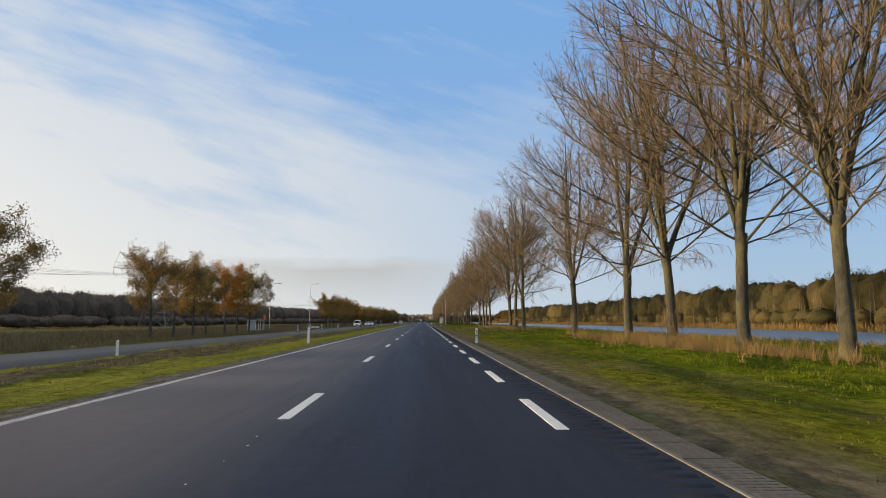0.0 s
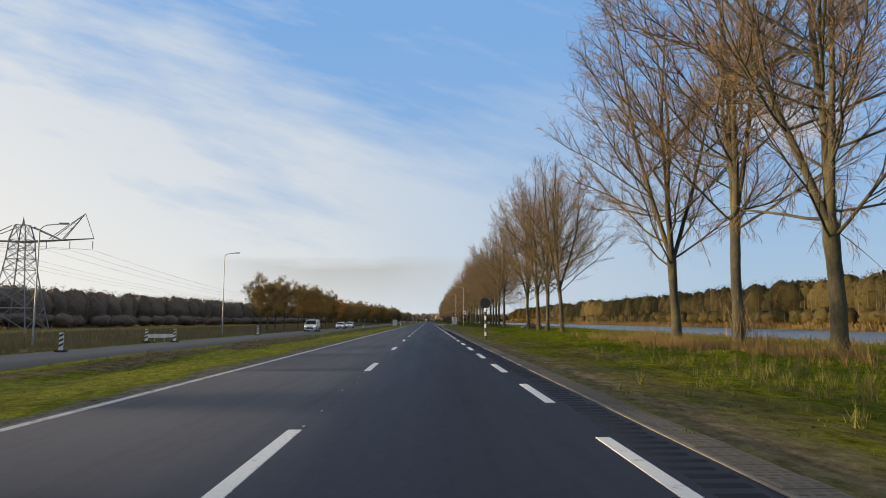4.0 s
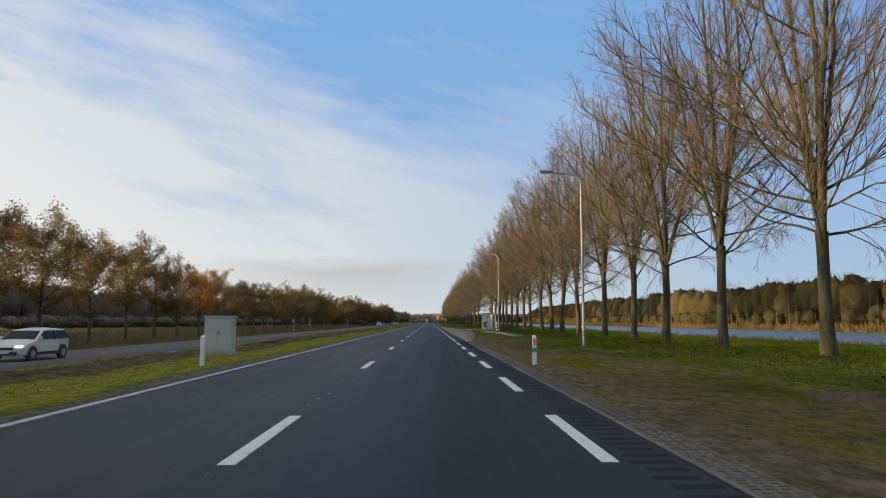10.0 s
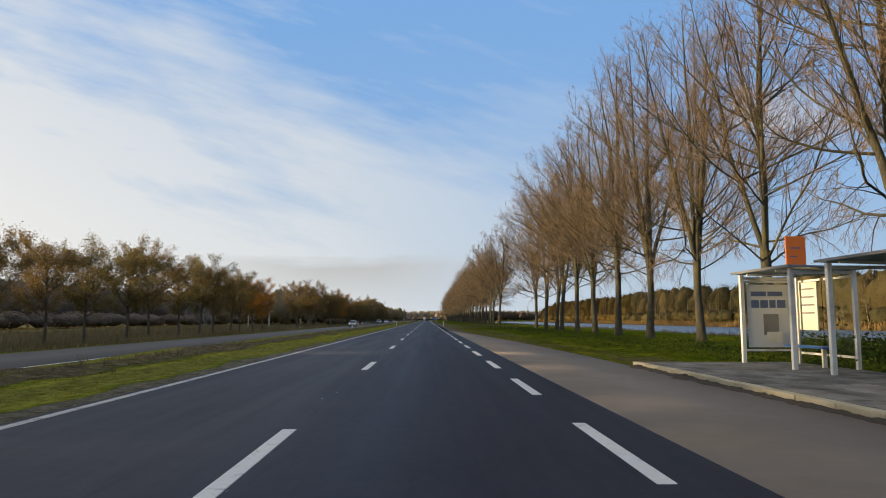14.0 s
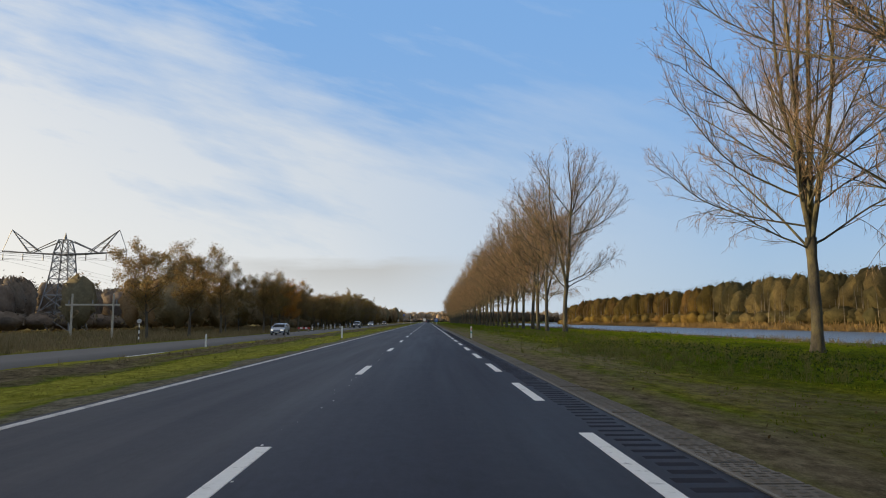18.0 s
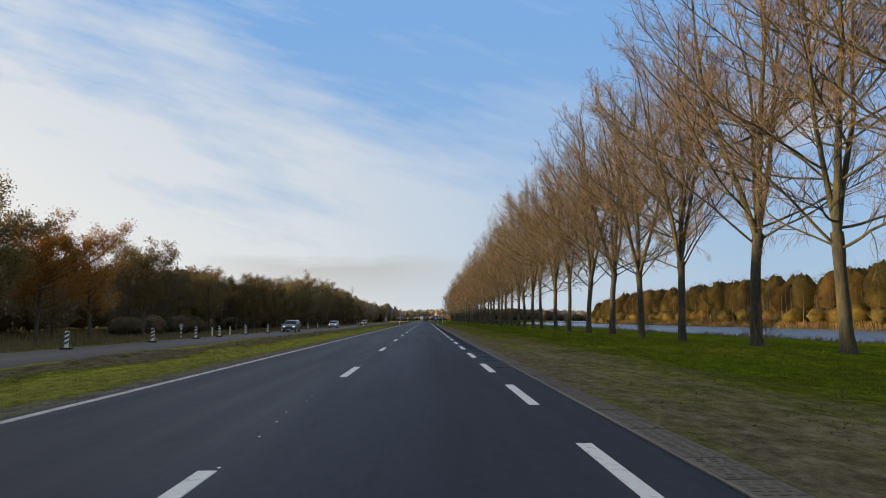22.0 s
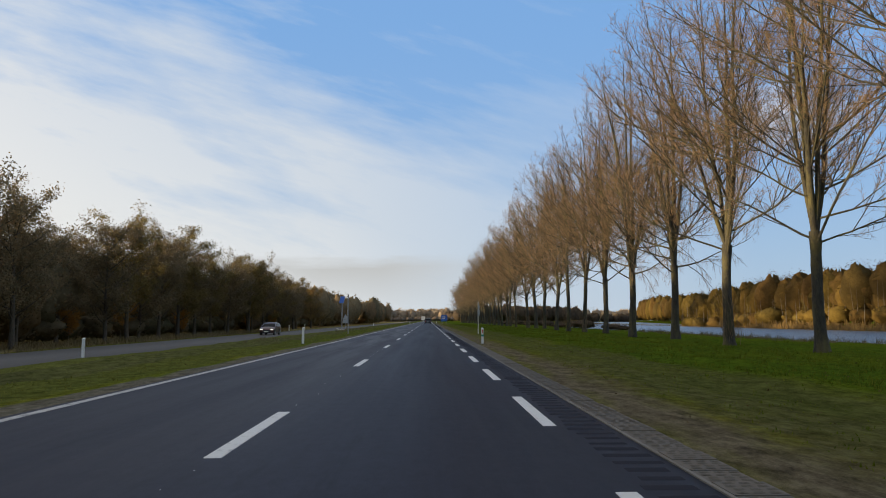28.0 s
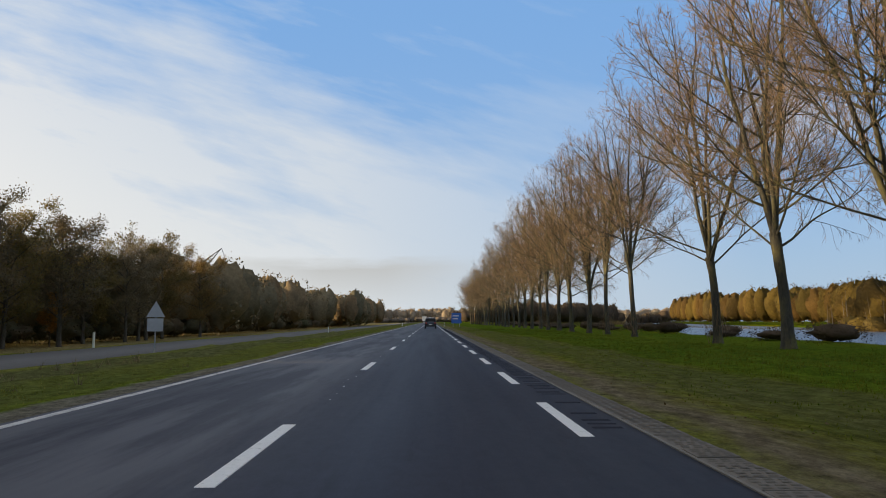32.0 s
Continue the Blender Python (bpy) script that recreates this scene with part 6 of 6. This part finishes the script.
HATCH = [(-2.05, 0.30), (2.00, 0.26), (2.08, 0.42), (2.06, 0.66), (1.90, 0.78), (1.10, 0.94), (0.35, 1.40), (-0.60, 1.49), (-1.62, 1.42), (-2.02, 0.94), (-2.10, 0.70), (-2.10, 0.42)]
SUV = [(-2.15, 0.36), (2.12, 0.32), (2.20, 0.50), (2.18, 0.80), (2.02, 0.94), (1.25, 1.06), (0.45, 1.58), (-0.6, 1.68), (-1.75, 1.62), (-2.12, 1.06), (-2.20, 0.80), (-2.20, 0.48)]
VAN = [(-2.40, 0.34), (2.30, 0.30), (2.40, 0.48), (2.38, 0.86), (2.20, 0.98), (1.62, 1.14), (0.72, 1.90), (-0.4, 1.96), (-2.30, 1.95), (-2.40, 1.14), (-2.42, 0.8), (-2.42, 0.45)]
P_WHITE, P_SILVER = car_paint("white_car_paint", (0.72, 0.72, 0.70)), car_paint("silver_car_paint", (0.32, 0.36, 0.42))
P_DARK, P_GREY = car_paint("dark_car_paint", (0.025, 0.027, 0.035)), car_paint("grey_car_paint", (0.10, 0.115, 0.135))
P_BROWN = car_paint("brown_car_paint", (0.09, 0.035, 0.03))


def build_vehicles():
    z2 = -0.594
    vehicle("car", "dark family car on the asphalt road ahead", P_DARK, (1.72, 787.0, 0.004), 0, SUV, 1.06, 1.80, (-1.35, 1.38), 0.34)
    vehicle("van", "white delivery van with lit headlamps on the second road", P_WHITE, (-17.4, 190.0, z2), 180, VAN, 1.14, 1.95, (-1.5, 1.5), 0.33)
    vehicle("car", "white hatchback with lit headlamps on the second road", P_WHITE, (-17.4, 226.0, z2), 180, HATCH, 0.94, 1.74, (-1.28, 1.30), 0.31)
    vehicle("car", "white hatchback with lit headlamps on the second road", P_WHITE, (-17.4, 243.0, z2), 180, HATCH, 0.94, 1.74, (-1.28, 1.30), 0.31)
    vehicle("car", "silver-blue hatchback on the second road", P_SILVER, (-17.4, 468.0, z2), 180, HATCH, 0.94, 1.74, (-1.28, 1.30), 0.31)
    vehicle("car", "grey crossover car on the second road", P_GREY, (-17.4, 562.8, z2), 180, SUV, 1.06, 1.82, (-1.35, 1.38), 0.34)
    vehicle("car", "silver-blue hatchback on the second road", P_SILVER, (-17.4, 607.0, z2), 180, HATCH, 0.94, 1.74, (-1.28, 1.30), 0.31)
    vehicle("car", "dark brown car with lit headlamps on the second road", P_BROWN, (-17.4, 677.0, z2), 180, HATCH, 0.94, 1.74, (-1.28, 1.30), 0.31)
    t = thing("truck", "white box truck far down the road", "truck", at=(-1.7, 1060.0, 0.004))
    part("cargo_box", boxed(-1.25, -4.0, 1.0, 1.25, 3.2, 3.7, 0.04), P_WHITE, t)
    part("cab", boxed(-1.2, 3.3, 0.5, 1.2, 5.2, 3.0, 0.15), P_WHITE, t)
    part("chassis", boxed(-1.1, -3.9, 0.6, 1.1, 5.0, 0.98, 0.02), M_BLACK, t)
    for s in (-1, 1):
        part("tail_lamp", boxed(s * 0.9 - 0.2, -4.03, 0.95, s * 0.9 + 0.2, -3.98, 1.2), M_TAIL, t)
        for wy in (-2.8, -1.6, 4.2):
            part("wheel", rod(bmesh.new(), (s * 0.85, wy, 0.5), (s * 1.15, wy, 0.5), 0.5, 0.5, 20), M_RUBBER, t)


build_vehicles()

# ---- low farm shed far off on the field ----
shed = thing("farm_shed", "long low grey-blue farm shed behind the field", "shed", at=(-118.0, 300.0, -1.0), turn=8)
part("wall", boxed(-6, -16, 0, 6, 16, 2.6), plain("shed_boards", (0.13, 0.15, 0.18), (0.2, 0.22, 0.25), 0.8, 0.7, stretch=(1, 6, 1)), shed)
bm = bmesh.new()
for a in (-1, 1):
    v = [bm.verts.new(p) for p in ((0, -16.4, 4.6), (0, 16.4, 4.6), (a * 6.5, 16.4, 2.5), (a * 6.5, -16.4, 2.5))]
    bm.faces.new(v)
bmesh.ops.solidify(bm, geom=bm.faces[:], thickness=0.12)
part("roof", bm, M_ROOFBLUE, shed)

# ---- puddles in the ruts ----
M_PUDDLE, nt, b = material("puddle_water", 0.02)
b.inputs["Base Color"].default_value = (0.03, 0.028, 0.022, 1)
for x, y, l in ((-7.6, 268.0, 3.2), (-7.8, 289.0, 2.6), (-7.8, 251.0, 2.2)):
    bm = bmesh.new()
    vs = [bm.verts.new((0.42 * math.cos(a) * (1 + 0.2 * math.sin(3 * a)), l * math.sin(a) * (1 + 0.15 * math.cos(2 * a)), 0)) for a in np.linspace(0, 2 * math.pi, 28)[:-1]]
    bm.faces.new(vs)
    p = part("puddle", bm, M_PUDDLE)
    p.location = (x, y, max(land_z(x + dx, y + dy) for dx in (-0.3, 0, 0.3) for dy in (-l * 0.7, 0, l * 0.7)) + 0.012)
    tagged(p, "shallow rain puddle in a muddy rut", "puddle", kind="structure")

# ---- bus platform ----
platform = part("bus_platform", strip_mesh("bus_platform", [(298.5, 7.25, 11.4), (313.2, 7.25, 11.4)], 0.09, thick=0.5), M_SOIL)
tagged(platform, "paved bus platform with a pale kerb", "platform", kind="structure")
path = part("footpath", strip_mesh("footpath", [(272.0, 9.2, 10.4), (284.0, 9.0, 10.3), (298.4, 8.4, 10.2)], 0.02, thick=0.4), M_SLAB)
tagged(path, "narrow grey concrete footpath in the grass", "path", kind="structure")
kerb = [boxed(7.05, 0.0, -0.2, 7.24, 0.98, 0.155, 0.02), boxed(7.05, 0.0, -0.2, 7.24, 0.98, 0.155, 0.03)]
me_kerb = bpy.data.meshes.new("kerb_stone")
kerb[0].to_mesh(me_kerb)
kerb[0].free(), kerb[1].free()
me_kerb.materials.append(M_KERBSTONE)
for k in range(15):
    part("kerb_stone", me_kerb, None, platform).location = (random.uniform(-0.008, 0.008), 298.4 + k, random.uniform(-0.006, 0.006) - 0.04)
me_slab = bpy.data.meshes.new("paving_slab")
bm = boxed(0, 0, 0.10, 0.49, 0.49, 0.16, 0.006)
bm.to_mesh(me_slab)
bm.free()
me_slab.materials.append(M_SLABS)
for i in range(8):
    for k in range(29):
        part("paving_slab", me_slab, None, platform).location = (7.26 + 0.5 * i, 298.6 + 0.5 * k, random.uniform(-0.006, 0.004) - 0.04)

# ---- concrete grass blocks along the road's edge, and the milled rumble strip ----
def grass_block_mesh():
    bm = bmesh.new()
    box(bm, 0.01, 0.008, -0.10, 0.53, 0.392, 0.0)
    verts, faces, mats = [], [], []
    quads = [[v.co.copy() for v in f.verts] for f in bm.faces if f.normal.z > -0.5]
    bm.free()
    for q in quads:
        faces.append(tuple(range(len(verts), len(verts) + 4)))
        verts += q
        mats.append(0)
    for i in range(3):
        for j in range(4):
            x0, y0 = 0.05 + 0.16 * i + 0.03 * (j % 2), 0.035 + 0.092 * j
            faces.append(tuple(range(len(verts), len(verts) + 4)))
            verts += [Vector((x0, y0, 0.004)), Vector((x0 + 0.115, y0 + 0.006, 0.004)), Vector((x0 + 0.105, y0 + 0.05, 0.004)), Vector((x0 + 0.01, y0 + 0.045, 0.004))]
            mats.append(1)
    return verts, faces, mats


BLOCK_V, BLOCK_F, BLOCK_M = grass_block_mesh()
BLOCK_V = [Vector((v.x * 0.76, v.y, v.z)) for v in BLOCK_V]


def litter_ridge(x, y0, y1, wide, tall, seed):
    """A low ragged ridge of soil and rotting leaves along a kerb."""
    rng = random.Random(seed)
    rows = []
    y = y0
    while y < y1:
        k = 0.4 + 0.6 * abs(noise.noise((y * 0.9, seed, 0.0))) * 2
        rows.append((y, wide * k * rng.uniform(0.7, 1.2), tall * k * rng.uniform(0.6, 1.3)))
        y += 0.12
    v, f = [], []
    for y, w, h in rows:
        v += [(x, y, -0.02), (x, y, h), (x - w * 0.5, y, h * rng.uniform(0.4, 0.9)), (x - w, y, -0.02)]
    for i in range(len(rows) - 1):
        for k in range(3):
            f.append((4 * i + k, 4 * i + k + 1, 4 * i + k + 5, 4 * i + k + 4))
    return np_mesh("soil_ridge", v, f)


tagged(part("soil_ridge", litter_ridge(7.055, 298.6, 313.0, 0.42, 0.085, 3), M_SOIL), "dark soil and rotting leaves along the kerb", "soil", kind="stuff")


def churned_rut(name, label, line, y0, y1, wide, tall, seed):
    """A ragged band of clods and wet soil along a line x = line(y)."""
    rng = np.random.default_rng(seed)
    ys, n = np.arange(y0, y1, 0.16), 7
    v, f = [], []
    for i, y in enumerate(ys):
        w = wide * (0.35 + 0.9 * abs(noise.noise((y * 0.35, seed, 0.0))) + 0.25 * rng.random())
        for k in range(n):
            x = line(y) + w * (k / (n - 1) - 0.5)
            lift = -0.05 if k in (0, n - 1) else tall * rng.uniform(0.1, 1.0)
            v.append((x, y + rng.uniform(-0.05, 0.05), land_z(x, y) + lift))
        if i:
            a = n * (i - 1)
            f += [(a + k, a + k + 1, a + n + k + 1, a + n + k) for k in range(n - 1)]
    tagged(part(name, np_mesh(name, v, f), M_SOIL), label, "soil", kind="stuff")


churned_rut("churned_soil", "dark churned soil and clods in the grass verge", lambda y: 8.7 + 0.25 * math.sin(y * 0.13), 152.0, 222.0, 0.75, 0.13, 5)
churned_rut("tyre_track", "dark tyre track swerving over the grass verge", lambda y: 6.4 - 1.7 / (1 + math.exp((y - 161.5) * 0.35)), 150.0, 181.0, 0.42, 0.035, 9)


def fallen_branches():
    rng = random.Random(12)
    w = Wood()
    for k in range(90):
        y = rng.uniform(160, 218)
        p = Vector((8.6 + rng.gauss(0, 0.35), y, 0))
        p.z = land_z(p.x, y) + rng.uniform(0.05, 0.14)
        d = Vector((rng.uniform(-0.5, 0.5), rng.choice((-1, 1)), rng.uniform(-0.02, 0.12)))
        pts = grow(rng, p, d, rng.uniform(0.5, 1.7), 4, -0.01, 0.12)
        w.limb(pts, [0.022, 0.018, 0.014, 0.009, 0.005], 4)
    tagged(part("fallen_branches", mesh_of("fallen_branches", w.v, w.f, True), M_BARK), "fallen bare branches strewn along the verge", "branches", kind="stuff")


fallen_branches()


def in_bay(y):
    return 252 < y < 370


def build_blocks():
    me = mesh_of("grass_block", BLOCK_V, BLOCK_F)
    me.materials.append(M_BLOCK)
    me.materials.append(M_BLOCKFILL)
    me.polygons.foreach_set("material_index", BLOCK_M)
    rng = random.Random(4)
    for k in range(300):
        part("grass_block", me, None, road).location = (4.065 + rng.uniform(-0.01, 0.01), 565.0 + 0.4 * k, 0.01 + rng.uniform(-0.008, 0.006))
    bv, bf, bmats = np.array([tuple(v) for v in BLOCK_V]), np.array(BLOCK_F), np.array(BLOCK_M)
    vs, fs, ms = [], [], []
    for k in range(-10, 2000):
        y = -15 + 0.4 * k
        if 565 <= y < 685 or in_bay(y):
            continue
        fs.append(bf + len(vs) * len(bv))
        vs.append(bv + (4.065 + rng.uniform(-0.01, 0.01), y, 0.01 + rng.uniform(-0.008, 0.006)))
        ms.append(bmats)
    me = np_mesh("grass_blocks", np.concatenate(vs), np.concatenate(fs), np.concatenate(ms))
    me.materials.append(M_BLOCK)
    me.materials.append(M_BLOCKFILL)
    ob = part("grass_blocks", me, None, road)
    tagged(ob, kind="stuff")
    # rumble strip
    w = bar_mesh("rumble_bar", 0.40, 0.12, 0.006)
    v0 = np.array([v.co[:] for v in w.vertices])
    f0 = np.array([p.vertices[:] for p in w.polygons])
    vs, fs = [], []
    y = -12.0
    while y < 790:
        if not in_bay(y) and noise.noise((0.0, y * 0.02, 3.0)) + 0.3 * rng.random() > -0.1:
            fs.append(f0 + len(vs) * len(v0))
            vs.append(v0 * (rng.uniform(0.8, 1.05), rng.uniform(0.7, 1.1), 0.6) + (3.74 + rng.uniform(-0.03, 0.03), y, 0.0))
        y += 0.30
    ob = part("rumble_strip", np_mesh("rumble_strip", np.concatenate(vs), np.concatenate(fs)), M_RUMBLE, road)
    tagged(ob, kind="stuff")
    part("edge_kerb", boxed(4.033, ROAD_Y0, -0.1, 4.068, 252.0, 0.012), M_KERB, road)
    part("edge_kerb", boxed(4.033, 370.0, -0.1, 4.068, 1200.0, 0.012), M_KERB, road)


build_blocks()
